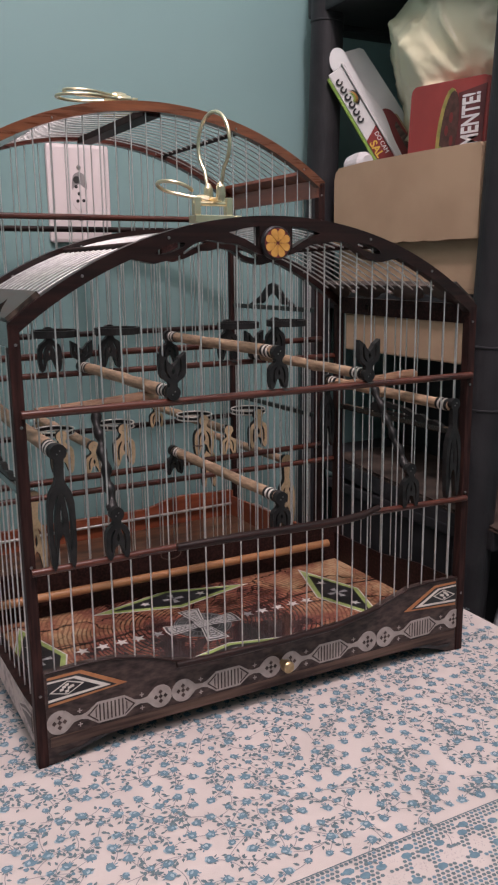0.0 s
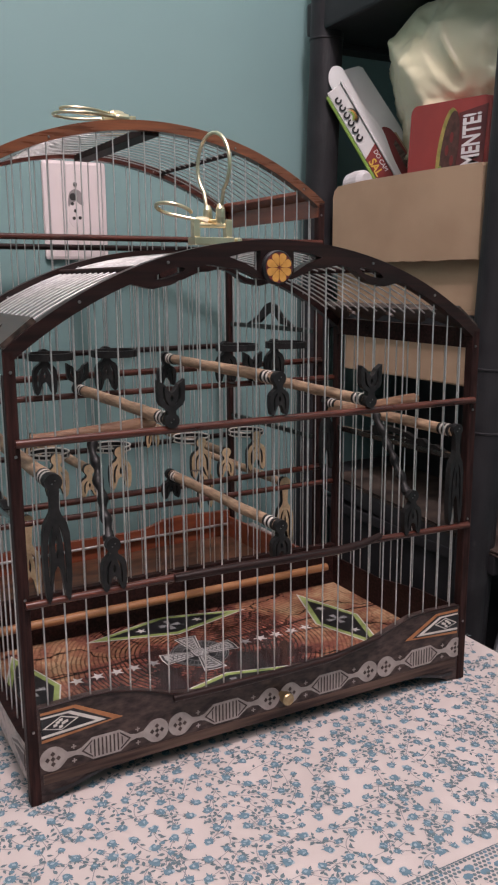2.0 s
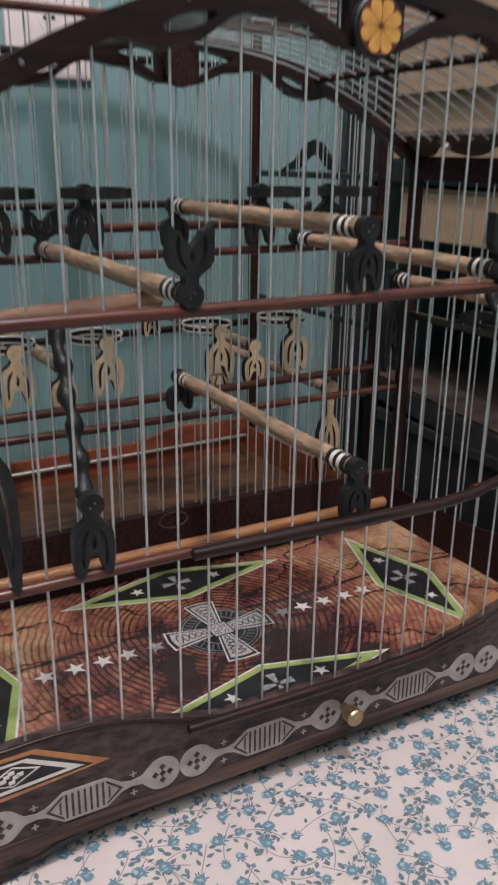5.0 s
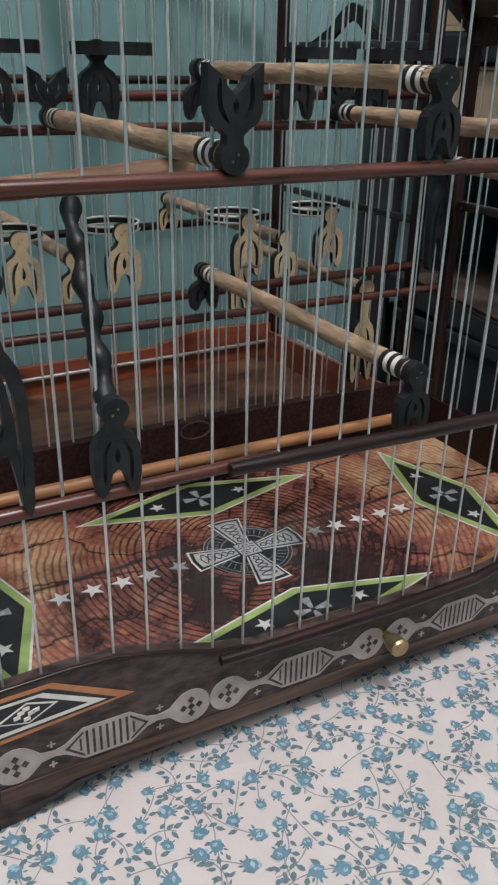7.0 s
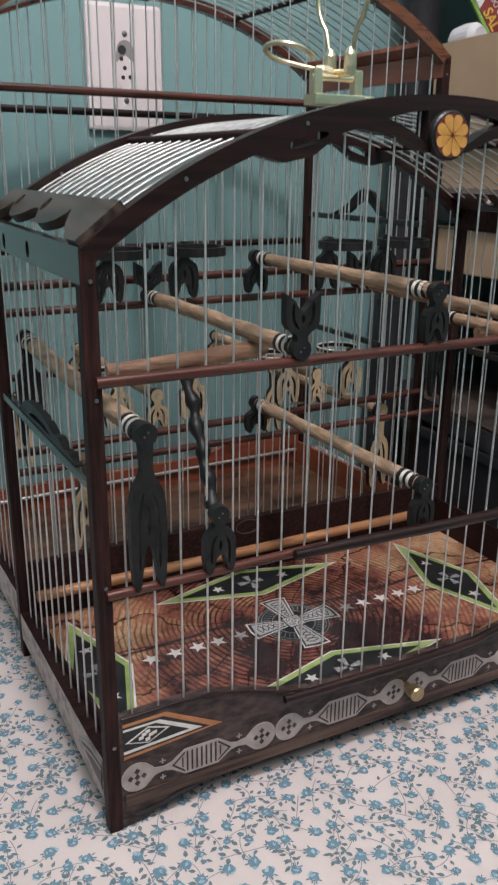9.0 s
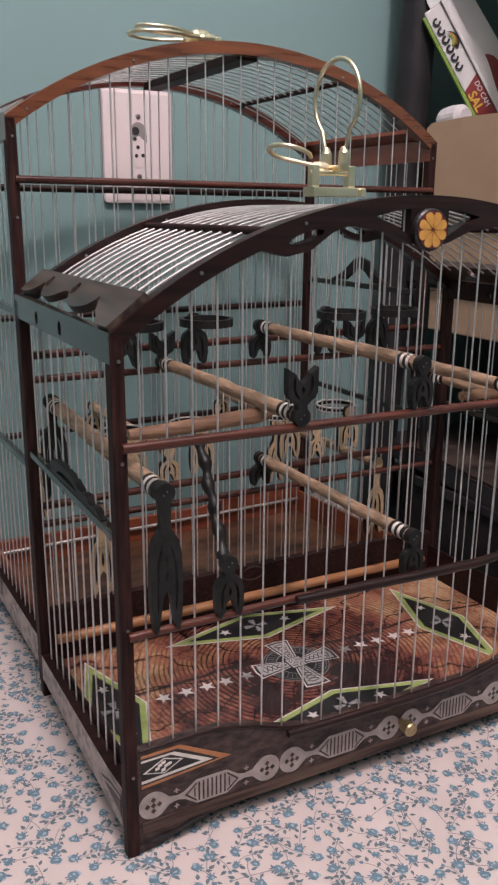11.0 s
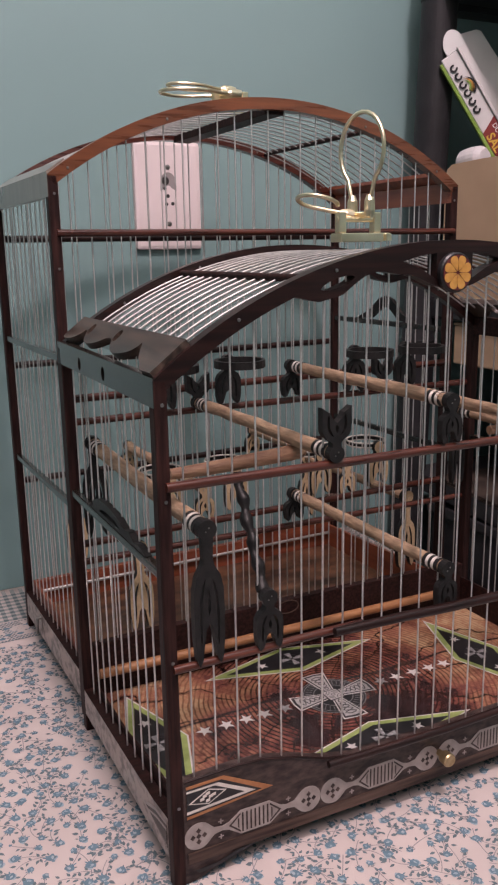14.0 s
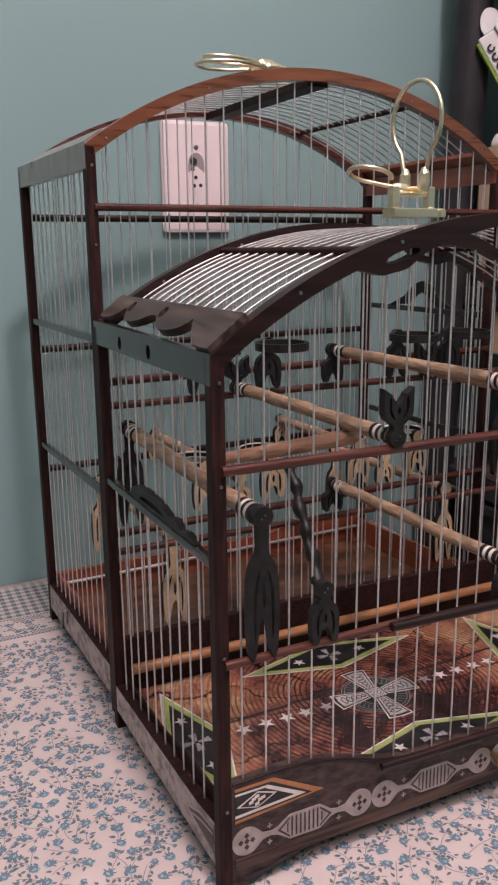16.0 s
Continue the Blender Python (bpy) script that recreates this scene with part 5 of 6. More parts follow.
    plate("latch_plate", [(-0.118, 0.022), (-0.124, 0.022), (-0.124, 0.034), (-0.118, 0.034)], 0.0008, M_SCREW, c, "", Matrix.Translation((0.0002, 0, 0)) @ SIDEWAYS)
    plate("base_front", [(0.0085, 0.0125), (W - 0.0085, 0.0125), (W - 0.0085, 0.045), (0.0085, 0.045)], 0.0065, M_STRIP, c, "", Matrix.Translation((0, 0.0075, 0)) @ UPRIGHT)
    top = [(W - 0.0085, 0.049), (0.310, 0.050), (0.272, 0.0515), (0.252, 0.0500), (0.240, 0.0460), (0.226, 0.0425), (0.205, 0.0420), (0.160, 0.0425), (0.10, 0.0430), (0.05, 0.0430), (0.0085, 0.0430)]
    plate("base_back", [(0.0085, 0.006), (W - 0.0085, 0.006)] + top, 0.006, M_BOARD, c, "orange veneer back board with a wavy top", Matrix.Translation((0, D - 0.001, 0)) @ UPRIGHT)
    for x in (0.0075, W - 0.0135):
        plate("base_lining", [(-0.0085, 0.02), (-D + 0.01, 0.02), (-D + 0.01, 0.043), (-0.0085, 0.048)], 0.003, M_BOARD, c, "", Matrix.Translation((x + 0.003, 0, 0)) @ SIDEWAYS)
    box("tray", 0.008, W - 0.008, 0.008, D - 0.008, 0.014, 0.020, M_PLANK, c, "brown tray printed with planks", 0.0006)
    tube("tray_rod", [(0.012, D - 0.010, 0.034), (W - 0.012, D - 0.010, 0.034)], 0.0016, M_WIRE, c)
    return c


# ---- fittings inside the cages ----
def perch(x, z, r, label, front=None, back=None, base=None, group="perches", mat=M_PERCH, clipmat=M_BLACK, edge=None, bands=True, x1=None, z1=None, y0=-0.003, y1=0.173):
    """A rod from front wires to back wires with banded ends and a sawn clip at each end."""
    x1 = x if x1 is None else x1
    z1 = z if z1 is None else z1
    p = thing("perch", label, "perch", (base or Matrix.Identity(4)) @ pose(x, 0, z), group)
    rnd = random.Random(int(x * 1000) + int(z * 5000))

    def at(y):
        f = (y - y0) / (y1 - y0)
        return ((x1 - x) * f, y, (z1 - z) * f)

    n = 11
    pts = []
    for i in range(n):
        px, py, pz = at(y0 + 0.003 + (y1 - y0 - 0.006) * i / (n - 1))
        pts.append((px + rnd.uniform(-0.0004, 0.0004), py, pz + rnd.uniform(-0.0004, 0.0004)))
    tube("rod", pts, [r * rnd.uniform(0.95, 1.06) for _ in pts], mat, p, sides=14)
    if bands:
        for ya, s in ((y0 + 0.005, 1), (y1 - 0.004, -1)):
            for k, (bm_, ln) in enumerate(((M_BLACK, 0.0030), (M_WHITE, 0.0024), (M_BLACK, 0.0024), (M_WHITE, 0.0024), (M_BLACK, 0.0028))):
                tube("band", [at(ya), at(ya + s * ln)], r * 1.09, bm_, p, sides=16)
                ya += s * ln
    for spec, yy, t in ((front, y0, 1), (back, y1, -1)):
        if spec:
            h, w, flip = spec[0], spec[1], spec[2]
            top = spec[3] if len(spec) > 3 else 0.0048
            cx, _, cz = at(yy)
            clip(p, (cx, yy + 0.0035, cz + (-top if flip else top)), h, w, spec[4] if len(spec) > 4 else 0.0047, spec[5] if len(spec) > 5 else 0.36, clipmat, edge, flip, label="black sawn clip" if clipmat is M_BLACK else "pale sawn clip")
    return p


def cup_holder(x, y, z, out, h, r, mats, base=None, group="cup holders", label=""):
    """Ring for a seed cup on a sawn bracket that hangs on the wires."""
    m = (base or Matrix.Identity(4)) @ pose(x, y, z)
    rim, clipm, edge = mats
    k = thing("cup_holder", label, "cup holder", m, group)
    n = 32
    cy = out * (r + 0.002)
    inner = 0.0026 if rim is M_BLACK else 0.0010
    ringv, ringf = [], []
    hz = 0.0026 if rim is M_BLACK else 0.0016
    prof = [(r, hz), (r, -hz), (r - inner, -hz), (r - inner, hz)]
    for i in range(n):
        a = 2 * math.pi * i / n
        for pr, pz in prof:
            ringv.append((pr * math.cos(a), cy + pr * math.sin(a), pz))
    for i in range(n):
        j = (i + 1) % n
        for q in range(4):
            w = (q + 1) % 4
            ringf.append((i * 4 + q, j * 4 + q, j * 4 + w, i * 4 + w))
    ring = part("ring", mesh_of("ring", ringv, ringf, M_BLACK), k, "flat open ring")
    if rim is not M_BLACK:
        for zz in (0.0018, -0.0018):
            tube("rim", [((r - 0.0004) * math.cos(2 * math.pi * i / n), cy + (r - 0.0004) * math.sin(2 * math.pi * i / n), zz) for i in range(n)], 0.0008, rim, ring, sides=6, closed=True)
        for i in range(0, n, 4):
            a = 2 * math.pi * i / n
            tube("spacer", [((r + 0.0002) * math.cos(a), cy + (r + 0.0002) * math.sin(a), zz) for zz in (-0.0016, 0.0016)], 0.0006, rim, ring, sides=5)
    clip(k, (0, 0.0035, 0.004), h, h * 0.52, 0.0050, 0.27, clipm, edge, label="sawn bracket")
    return k


def build_fittings():
    P = "pale hardwood perch with black and white banded ends"
    short, upturned = (0.029, 0.0140, False), (0.030, 0.0160, True)
    perch(0.1815, 0.2555, 0.0040, P, short, (0.028, 0.016, False), x1=0.175)
    perch(0.1055, 0.2345, 0.0040, P, upturned, (0.026, 0.016, True), x1=0.099)
    perch(0.255, 0.2355, 0.0040, P, upturned, (0.026, 0.016, True), x1=0.257)
    perch(0.183, 0.1550, 0.0040, P, short, (0.026, 0.016, False), x1=0.1765, z1=0.1555)
    perch(0.0305, 0.2040, 0.0046, P, (0.079, 0.0165, False, 0.006, 0.0052, 0.26), (0.072, 0.0165, False, 0.006, 0.0052, 0.26), x1=0.021, z1=0.213)
    perch(0.3360, 0.2060, 0.0044, P, (0.078, 0.0135, False, 0.006, 0.0044, 0.26), (0.070, 0.0135, False, 0.006, 0.0044, 0.26), x1=0.336)
    # cross perches lying between the long ones
    for x0, x1 in ((0.030, 0.112), (0.254, 0.334)):
        c = thing("cross_perch", "thick rosy hardwood stick lying across two perches", "perch", pose(0, 0, 0), "cross perches")
        tube("rod", [(x0, 0.046, 0.2215), (x0 + 0.02, 0.045, 0.2220), (x0 + 0.045, 0.044, 0.2235), (x1 - 0.010, 0.042, 0.2255), (x1 - 0.003, 0.042, 0.2260), (x1, 0.042, 0.2260)], [0.0030, 0.0038, 0.0041, 0.0046, 0.0043, 0.0028], M_PINK, c, sides=14)
    # twisted hangers with a clip at the foot
    for x, s in ((0.065, 1), (0.2955, -1)):
        t = thing("twisted_hanger", "black twisted wooden hanger with a sawn clip", "hanger", pose(x, 0, 0), "hangers")
        pts, rad = [], []
        for i in range(33):
            f = i / 32
            rad.append(0.0030 + 0.0008 * math.sin(f * 34))
            pts.append((0.0030 * (1 - f) * s + 0.0006 * math.cos(f * 22), 0.0415 - 0.0385 * f + 0.0006 * math.sin(f * 22), 0.2185 - 0.0560 * f))
        tube("twisted_rod", pts, rad, M_BLACK, t, sides=9)
        clip(t, (0, 0.0005, 0.166), 0.034, 0.0155, 0.0046, 0.28, M_BLACK, label="black sawn clip")
    for x in (0.076, 0.126, 0.234, 0.282):
        cup_holder(x - 0.003, 0.173, 0.2635, -1, 0.036, 0.0180, (M_BLACK, M_BLACK, None), None, "black cup holders", "black wooden cup holder with an empty ring")
    B = C2M
    for x in (0.079, 0.135, 0.214, 0.273):
        cup_holder(x, 0.006, 0.1745, 1, 0.038, 0.0170, (M_WHITE, M_TAN, M_BLACK), B, "pale cup holders", "pale sawn cup holder with an empty ring")
    for x in (0.106, 0.239):
        perch(x, 0.1615, 0.0042, "bare hardwood perch between pale clips", (0.029, 0.0155, False, 0.005), (0.029, 0.0155, False, 0.005), B, "rear perches", M_PERCH, M_TAN, M_BLACK, False, y0=0.004)
    for x in (0.051, 0.304):
        perch(x, 0.1240, 0.0040, "bare hardwood perch between long pale clips", (0.072, 0.0185, False, 0.006, 0.0062, 0.34), (0.072, 0.0185, False, 0.006, 0.0062, 0.34), B, "rear perches", M_PERCH, M_TAN, M_BLACK, False, y0=0.004)


# ---- things on the wall and on the shelf ----
def build_socket():
    s = thing("wall_socket", "off-white plastic socket plate with two screws on the teal wall", "socket", pose(0.1902, WALL_Y, 0.3962))
    box("plate", -0.0361, 0.0361, -0.0065, 0, -0.0535, 0.0535, M_PLATE, s, bev=0.004)
    # recess shade is painted: flat grey and near-black shapes on the plate
    well = plate("socket_well", flowing([(0, 0.0215), (-0.0060, 0.0185), (-0.0082, 0.012), (-0.0080, 0.002), (0.0, 0.0), (0.0080, 0.002), (0.0082, 0.012), (0.0060, 0.0185)]), 0.0003, M_GREYP, s, "", Matrix.Translation((0, -0.0063, 0.002)) @ UPRIGHT)
    insert = plate("insert", flowing([(0, 0.0085), (-0.0040, 0.0055), (-0.0078, 0.002), (-0.0080, -0.013), (0, -0.0215), (0.0080, -0.013), (0.0078, 0.002), (0.0040, 0.0055)]), 0.0007, M_PLATE, s, "", Matrix.Translation((0, -0.0063, 0.002)) @ UPRIGHT)
    lathe("earth_hole", [(0.0040, 0), (0.0040, 0.0003)], M_HOLE, s, m=pose(-0.003, -0.0066, 0.0150, 90), sides=14)
    for x, z in ((-0.004, 0.0055), (-0.001, -0.002), (-0.0028, -0.010), (0.004, -0.0095)):
        lathe("hole", [(0.0019, 0), (0.0019, 0.0004)], M_HOLE, s, m=pose(x, -0.0069, z + 0.002, 90), sides=10)
    for z in (0.0285, -0.0275):
        lathe("screw", [(0.0026, 0), (0.0023, 0.0008), (0.001, 0.0011)], M_SCREW, s, m=pose(0, -0.0065, z, 90), sides=12)


SHX = 0.470


# the lower board sags towards the room, and the posts lean
SAG = Matrix.Translation((0, 0.258, 0.06)) @ Matrix.Rotation(radians(4.0), 4, "X") @ Matrix.Translation((0, -0.258, -0.06))
LEAN = 3.2


def build_shelf():
    s = thing("shelving_unit", "black moulded plastic shelving unit against the wall", "shelf", pose(0, 0, rz0))
    dz = -rz0
    for x in (SHX + 0.0135, 0.880):
        for y in (0.098, 0.409):
            ps = [(0.0192, 0.0012)]
            for zc in (0.177, 0.238, 0.598):
                ps += [(0.0192, dz + zc - 0.0022), (0.0202, dz + zc - 0.0016), (0.0202, dz + zc - 0.0002), (0.0195, dz + zc + 0.0002)]
            ps += [(0.0195, dz + 1.0)]
            lathe("post", ps, M_SHELF, s, m=pose(x, y + (0.54 + dz) * math.tan(radians(LEAN)), 0, LEAN), sides=40)
    for z, th, y0, y1, x0 in ((-0.40, 0.022, -0.020, 0.445, 0.012), (0.052, 0.022, 0.098, 0.440, 0.014), (0.272, 0.022, 0.112, 0.430, 0.014), (0.620, 0.036, 0.086, 0.429, 0.0)):
        ob = box("board", SHX + x0, 0.900, y0, y1, dz + z - th / 2, dz + z + th / 2, M_SHELF, s, bev=0.003)
        if z == 0.052:
            ob.matrix_local = pose(0, 0, dz) @ SAG @ pose(0, 0, -dz)
        for k in range(0 if z > 0.5 else 6):
            y = 0.125 + 0.050 * k
            box("rib", SHX + 0.06, 0.87, y, y + 0.004, dz + z - th / 2 - 0.012, dz + z - th / 2, M_SHELF, s, bev=0.0005)
    # lip added to shut out the lit wall strip behind the top board
    box("back_lip", SHX + 0.045, 0.900, 0.4292, 0.456, dz + 0.596, dz + 0.630, M_SHELF, s, bev=0.001)


def build_boxes():
    """Open cardboard box with a folded-out flap, and a closed one on the board below."""
    b = thing("cardboard_box", "open brown cardboard box with its flap folded out", "box", pose(0, 0, 0.2835))
    x0, x1, y0, y1, h = 0.486, 0.82, 0.133, 0.380, 0.142
    box("bottom", x0, x1, y0, y1, 0, 0.004, M_CARD, b, bev=0.0005)
    box("wall_panel", x0, x0 + 0.004, y0, y1, 0.004, h, M_CARD, b, bev=0.0008)
    box("wall_panel", x1 - 0.004, x1, y0, y1, 0.004, h, M_CARD, b, bev=0.0008)
    box("wall_panel", x0 + 0.004, x1 - 0.004, y0, y0 + 0.004, 0.004, h, M_CARD, b, bev=0.0008)
    box("wall_panel", x0 + 0.004, x1 - 0.004, y1 - 0.004, y1, 0.004, h, M_CARD, b, bev=0.0008)
    rnd = random.Random(3)
    ragged = [(-y0 - (y1 - y0) * i / 22, 0.0535 + rnd.uniform(-0.0008, 0.0008)) for i in range(23)]
    topl = [(-y0, h - 0.004), (-y0 - 0.002, h - 0.001), (-y0 - 0.08, h + 0.001), (-y1 + 0.06, h + 0.002), (-y1 + 0.010, h + 0.0005), (-y1 + 0.003, h - 0.004), (-y1, h - 0.012)]
    plate("flap", ragged + topl[::-1], 0.004, M_CARD, b, "flap with a torn lower edge", Matrix.Translation((x0 - 0.004, 0, 0)) @ SIDEWAYS)
    c = thing("cardboard_box", "flat brown cardboard box lying on a black filler block", "box", pose(0, 0, 0.2120))
    box("body", 0.490, 0.82, 0.138, 0.370, 0, 0.043, M_CARD, c, bev=0.002)
    box("lid_flap", 0.489, 0.82, 0.138, 0.253, 0.0432, 0.046, M_CARD, c, bev=0.001)
    box("lid_flap", 0.489, 0.82, 0.256, 0.370, 0.0432, 0.046, M_CARD, c, bev=0.001)
    # made-up black blocks fill the dark space between the boards
    for zz, hh, lab in ((0.0680, 0.1440, "made-up black block filling the dark gap under a flat box"), (-0.3880, 0.4300, "made-up tall black block filling the dark space on the bottom board")):
        k = thing("storage_crate", lab, "crate", pose(0, 0, zz), "crates")
        near = 0.600 if zz > 0 else 0.487
        box("body", near, 0.84, 0.144, 0.395, 0, hh - 0.012, M_SHELF, k, bev=0.004)
        box("rim", near - 0.004, 0.844, 0.140, 0.399, hh - 0.012, hh, M_SHELF, k, bev=0.002)
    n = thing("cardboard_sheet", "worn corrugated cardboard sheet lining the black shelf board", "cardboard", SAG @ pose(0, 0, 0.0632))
    box("facing", 0.484, 0.860, 0.060, 0.386, 0, 0.0008, M_SHADECARD, n, bev=0)
    box("facing", 0.485, 0.860, 0.060, 0.386, 0.0034, 0.0042, M_SHADECARD, n, bev=0)
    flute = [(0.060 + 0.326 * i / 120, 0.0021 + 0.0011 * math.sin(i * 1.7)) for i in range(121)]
    plate("fluting", [(-y, z - 0.0003) for y, z in flute] + [(-y, z + 0.0003) for y, z in flute[::-1]], 0.379, M_SHADECARD, n, "", Matrix.Translation((0.864, 0, 0)) @ SIDEWAYS)
    f = thing("cloth_bundle", "crumpled grey cloth bundle on the bottom shelf", "cloth", pose(0.555, 0.080, -0.389))
    bm = bmesh.new()
    bmesh.ops.create_icosphere(bm, subdivisions=4, radius=1)
    for v in bm.verts:
        p = v.co.copy()
        q = 1 + 0.3 * noise.noise(p * 2.3) - 0.15 * abs(noise.noise(p * 6))
        v.co = Vector((p.x * 0.075 * q, p.y * 0.050 * q, max(0.0, 0.215 + p.z * 0.225 * q)))
    me = bpy.data.meshes.new("folded_cloth")
    bm.to_mesh(me)
    bm.free()
    me.materials.append(M_FABRIC)
    me.polygons.foreach_set("use_smooth", [True] * len(me.polygons))
    part("folded_cloth", me, f)


def build_cartons():
    """Food cartons and a plastic bag standing in the open box."""
    # slim white carton leaning to the wall
    a = thing("food_carton", "slim white and green food carton leaning in the box", "carton", pose(0.508, 0.360, 0.470, -31.5, 0, 53))
    # own frame: x depth, y length across, z up along the carton
    box("body", 0, 0.009, -0.0130, 0.0058, -0.064, 0.076, M_CARTONW, a, bev=0.0015)
    box("side_ridge", -0.003, 0.009, -0.0160, -0.0132, -0.064, 0.0785, M_CARTONW, a, bev=0.0012)
    plate("side_face", flowing([(0.0162, -0.064), (0.0205, -0.064), (0.0222, -0.030), (0.0270, 0.000), (0.0268, 0.016), (0.0228, 0.040), (0.0228, 0.076), (0.0162, 0.076)], keep=(0, 1, 6, 7)), 0.008, M_CARTONW, a, "", Matrix.Translation((0.008, 0, 0)) @ SIDEWAYS)
    plate("rounded_end", flowing([(0.0020, 0.0765), (0.0022, 0.0850), (0.0070, 0.0935), (0.0140, 0.0975), (0.0205, 0.0945), (0.0235, 0.0870), (0.0230, 0.0765)], keep=(0, 6)), 0.0060, M_PALECARD, a, "", Matrix.Translation((0.0080, 0, 0)) @ SIDEWAYS)
    box("green_edge", -0.0004, 0.009, 0.0060, 0.0095, -0.064, 0.0725, M_CARTONG, a, bev=0.0008)
    plate("red_panel", [(-0.0056, -0.062), (0.0128, -0.062), (0.0128, -0.002), (-0.0056, -0.012)], 0.0006, M_CARTONR, a, "", SIDEWAYS)
    face = Matrix.Translation((-0.0009, 0, 0)) @ SIDEWAYS
    # a dark word-like mark with a coloured swoosh, drawn as shapes
    for k in range(6):
        u = 0.0615 - 0.0097 * k
        plate("mark_bar", arc_points(0.0010, u, 0.0041, 60, 350, 12) + arc_points(0.0010, u, 0.0020, 350, 60, 12), 0.0004, M_INK, a, "", face)
    for r, mat in ((0.0110, M_INK), (0.0092, M_YELLOW), (0.0072, M_CARTONG)):
        plate("swoosh", arc_points(0.0020, 0.038, r, -60, 80, 10) + arc_points(0.0010, 0.040, r - 0.0016, 80, -60, 10), 0.0003, mat, a, "", face)
    text_mesh("lettering", "DO CAM", 0.0068, M_TEXTW, a, face @ Matrix.Translation((0.0064, -0.009, 0.0001)) @ pose(0, 0, 0, 0, 0, -90))
    text_mesh("lettering", "SAL", 0.0125, M_TEXTY, a, face @ Matrix.Translation((-0.0044, -0.016, 0.0001)) @ pose(0, 0, 0, 0, 0, -90), bold=0.0003)
    g = thing("grey_card", "pale grey folded card standing behind the carton", "card", pose(0.517, 0.372, 0.470, -31.5, 0, 53))
    plate("sheet", [(0.010, -0.068), (0.0480, -0.068), (0.0475, 0.0050), (0.0440, 0.0800), (0.0405, 0.0842), (0.0265, 0.0892), (0.010, 0.0880)], 0.0010, M_PALECARD, g, "", SIDEWAYS)
    d = thing("food_carton", "narrow dark red food carton leaning beside the white one", "carton", pose(0.5145, 0.3685, 0.470, -31.5, 0, 53))
    plate("body", flowing([(0.020, -0.080), (0.020, 0.004), (0.026, 0.0095), (0.0325, 0.0085), (0.0380, -0.0030), (0.0395, -0.040), (0.0395, -0.080)], keep=(0, 1, 6)), 0.0026, M_CARTONR, d, "", Matrix.Translation((0.0026, 0, 0)) @ SIDEWAYS)
    plate("side_edge", [(0.0397, -0.080), (0.0416, -0.080), (0.0416, -0.040), (0.0400, -0.004), (0.0383, -0.002), (0.0397, -0.040)], 0.0030, M_CARD, d, "pale worn edge", Matrix.Translation((0.0026, 0, 0)) @ SIDEWAYS)
    plate("brown_panel", [(0.0285, -0.080), (0.0378, -0.080), (0.0372, -0.030), (0.0350, -0.010), (0.0310, -0.014)], 0.0003, M_BROWNP, d, "", Matrix.Translation((-0.0002, 0, 0)) @ SIDEWAYS)
    # red box with a dish on its face
    r = thing("food_carton", "bright red food carton with a dish pictured on it", "carton", pose(0.497, 0.197, 0.4045, 4, 0, 0))
    rim = []
    for cx, cz, a0 in ((0.037, 0.078, 0), (-0.062, 0.078, 90), (-0.062, -0.081, 180), (0.037, -0.081, 270)):
        rim += arc_points(cx, cz, 0.009, a0, a0 + 90, 6)
    plate("body", rim, 0.018, M_REDBOX, r, "", Matrix.Translation((0.018, 0, 0)) @ SIDEWAYS)
    rf = Matrix.Translation((-0.0003, 0, 0)) @ SIDEWAYS
    plate("maroon_band", [(0.006, -0.085), (0.041, -0.085), (0.043, 0.079), (0.004, 0.074)], 0.0003, M_MAROON, r, "", rf)
    n = 20

    def oval(u, v, ru, rv, lean=0.0):
        return [(u + ru * math.cos(2 * math.pi * i / n) + lean * math.sin(2 * math.pi * i / n), v + rv * math.sin(2 * math.pi * i / n)) for i in range(n)]

    plate("dish", oval(-0.010, 0.036, 0.0150, 0.044, 0.004), 0.0004, M_FOOD, r, "", rf)
    plate("stew", oval(-0.0065, 0.037, 0.0125, 0.040, 0.004), 0.0006, M_STEW, r, "", rf)
    for u, v in ((-0.004, 0.052), (-0.002, 0.030), (-0.010, 0.040)):
        plate("bean", oval(u, v, 0.0026, 0.0050), 0.0008, M_CARTONR, r, "", rf)
    for k, (u, v) in enumerate(((-0.024, 0.008), (-0.019, 0.020), (-0.020, 0.000), (-0.026, -0.002))):
        plate("herb", oval(u, v, 0.0034, 0.0055, 0.001 * (k % 2)), 0.0010, M_CARTONG, r, "", rf)
    text_mesh("lettering", "MENTE!", 0.034, M_TEXTW, r, rf @ Matrix.Translation((0.036, 0.024, 0.0005)) @ pose(0, 0, 0, 0, 0, 92) @ Matrix.Diagonal((0.42, 1, 1, 1)), bold=0.0009)
    # crumpled bag behind
    g = thing("plastic_bag", "crumpled pale yellow plastic bag stuffed in the box", "bag", pose(0.587, 0.250, 0.498))
    bm = bmesh.new()
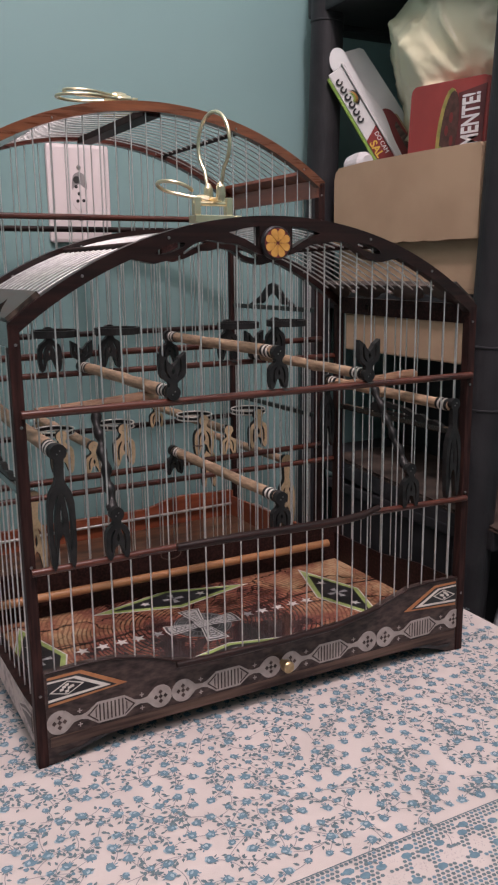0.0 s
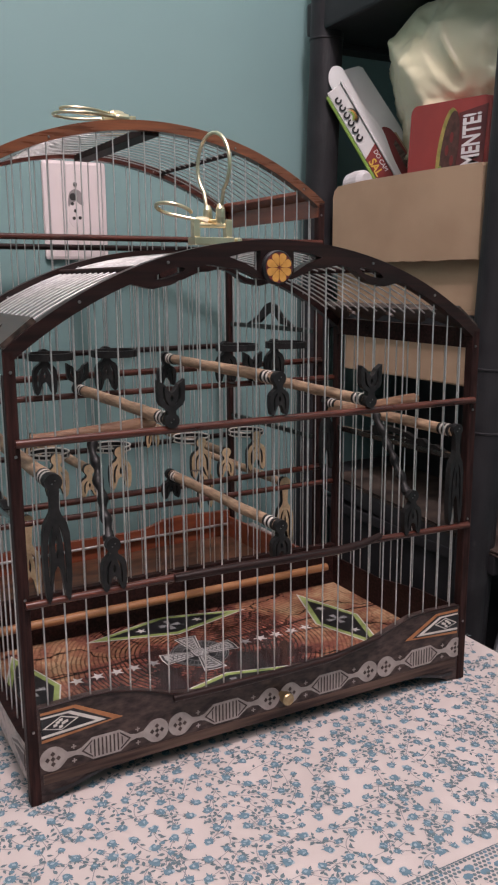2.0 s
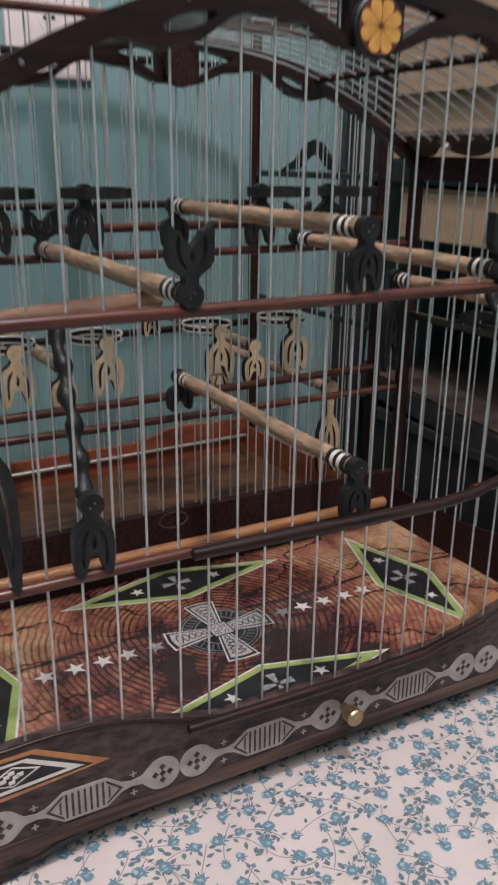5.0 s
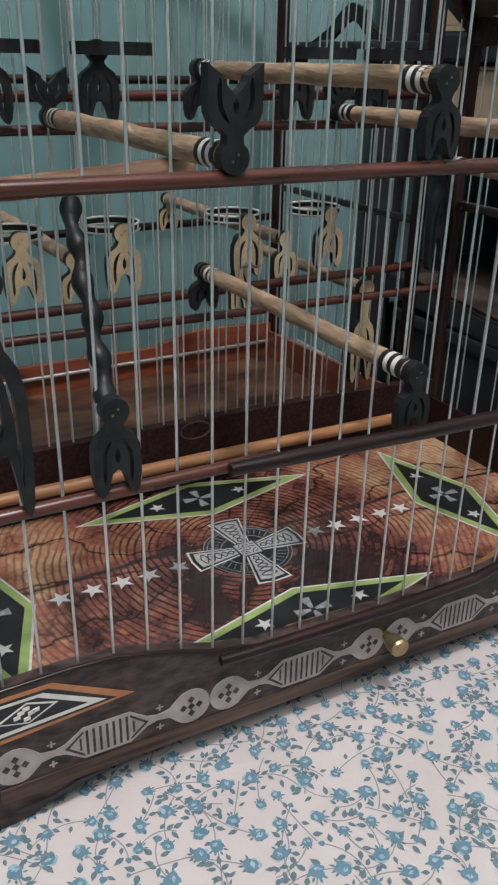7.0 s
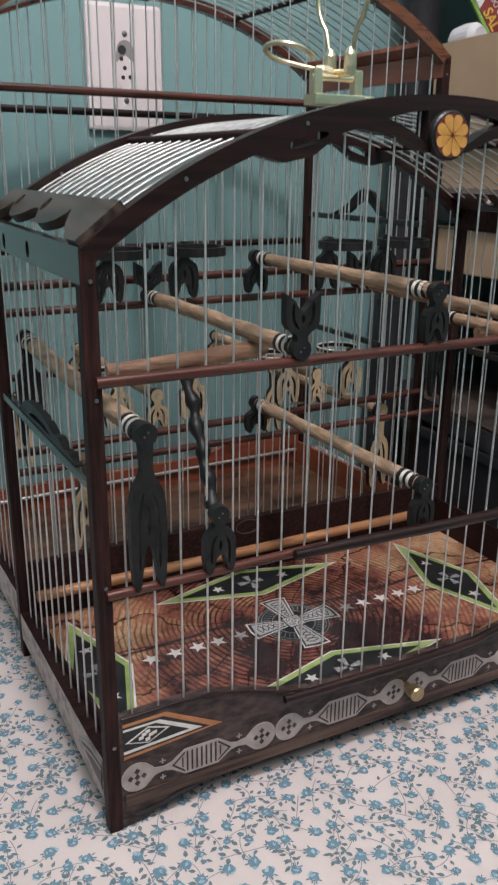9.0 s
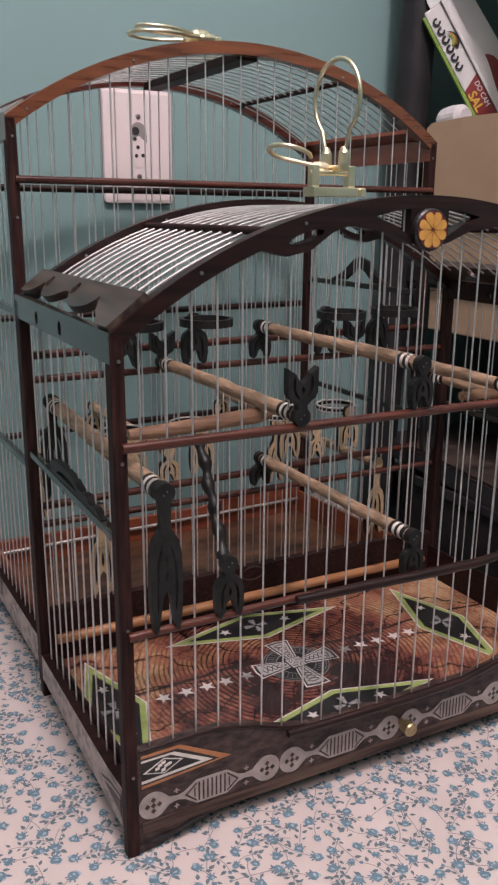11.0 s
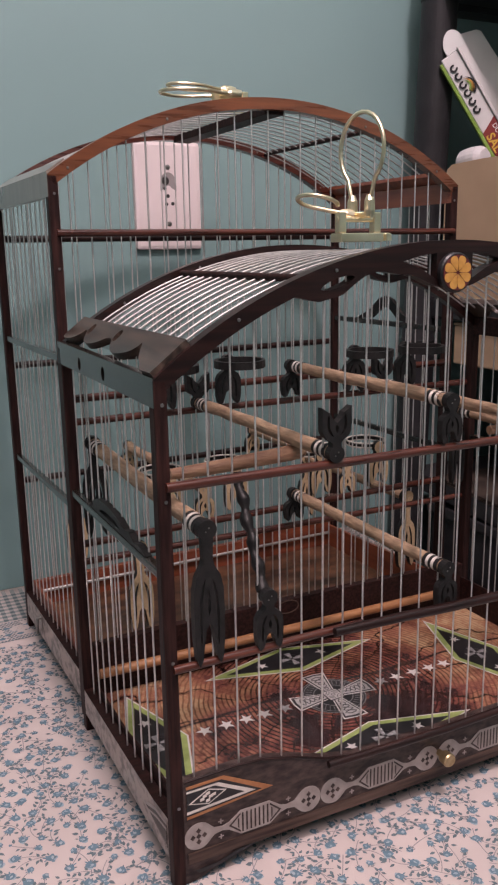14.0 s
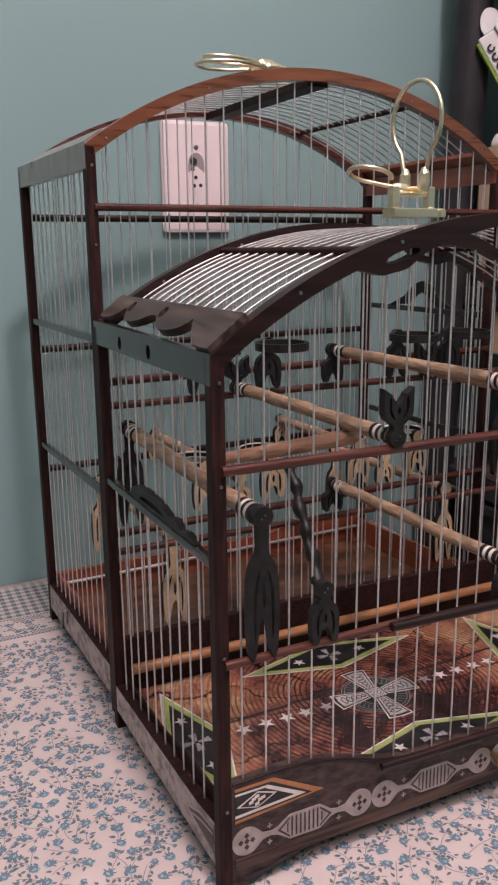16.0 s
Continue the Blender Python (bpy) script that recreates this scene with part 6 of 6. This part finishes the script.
    bmesh.ops.create_icosphere(bm, subdivisions=6, radius=1)
    rnd = random.Random(21)
    facets = []
    for k in range(34):
        zc = rnd.uniform(-1, 1)
        aa = rnd.uniform(0, 6.283)
        rr = math.sqrt(1 - zc * zc)
        facets.append((Vector((rr * math.cos(aa), rr * math.sin(aa), zc)), rnd.uniform(0.80, 1.02)))
    for v in bm.verts:
        p = v.co.copy()
        w = p + 0.30 * Vector((noise.noise(p * 1.7), noise.noise(p * 1.7 + Vector((5, 0, 0))), noise.noise(p * 1.7 + Vector((0, 7, 0)))))
        w.normalize()
        q = min(min(d / max(0.05, w.dot(n)) for n, d in facets), 1.16)
        q += 0.060 * (1 - abs(noise.noise(w * 2.6 + Vector((2, 2, 2))))) ** 6 - 0.02
        q += 0.022 * (1 - abs(noise.noise(w * 6.0))) ** 5
        skirt = 0.55 * max(0.0, -p.z) * max(0.0, p.y)
        lean = -0.042 * max(0.0, p.z) ** 0.7 + 0.02 * max(0.0, -p.z)
        v.co = Vector((p.x * 0.080 * q + lean, p.y * 0.116 * (q + skirt), max(-0.09, min(p.z * 0.118 * q, 0.098))))
    me = bpy.data.meshes.new("bag_film")
    bm.to_mesh(me)
    bm.free()
    me.materials.append(M_BAG)
    me.polygons.foreach_set("use_smooth", [True] * len(me.polygons))
    part("bag_film", me, g)
    w = thing("paper_roll", "crumpled white paper roll in the box corner", "paper", pose(0.503, 0.364, 0.431, 85, 0, 0) @ Matrix.Scale(0.62, 4))
    lathe("roll", [(0.016, -0.03), (0.021, -0.022), (0.022, 0.0), (0.020, 0.018), (0.012, 0.028)], M_PAPER, w, m=pose(0, 0, 0), sides=20)


build_table()
build_cloth()
out_of_square(build_front_cage(), -0.022)
build_handle("cage_handle", (0.181, 0.096, 0.3440), 0, False, "brass hanging handle with a raised loop and an open hook")
build_rear_cage()
build_handle("cage_handle", (0.182, 0.291, 0.4490), 2.4, True, "brass hanging handle with both loops folded down")
build_fittings()
build_socket()
build_shelf()
build_boxes()
build_cartons()
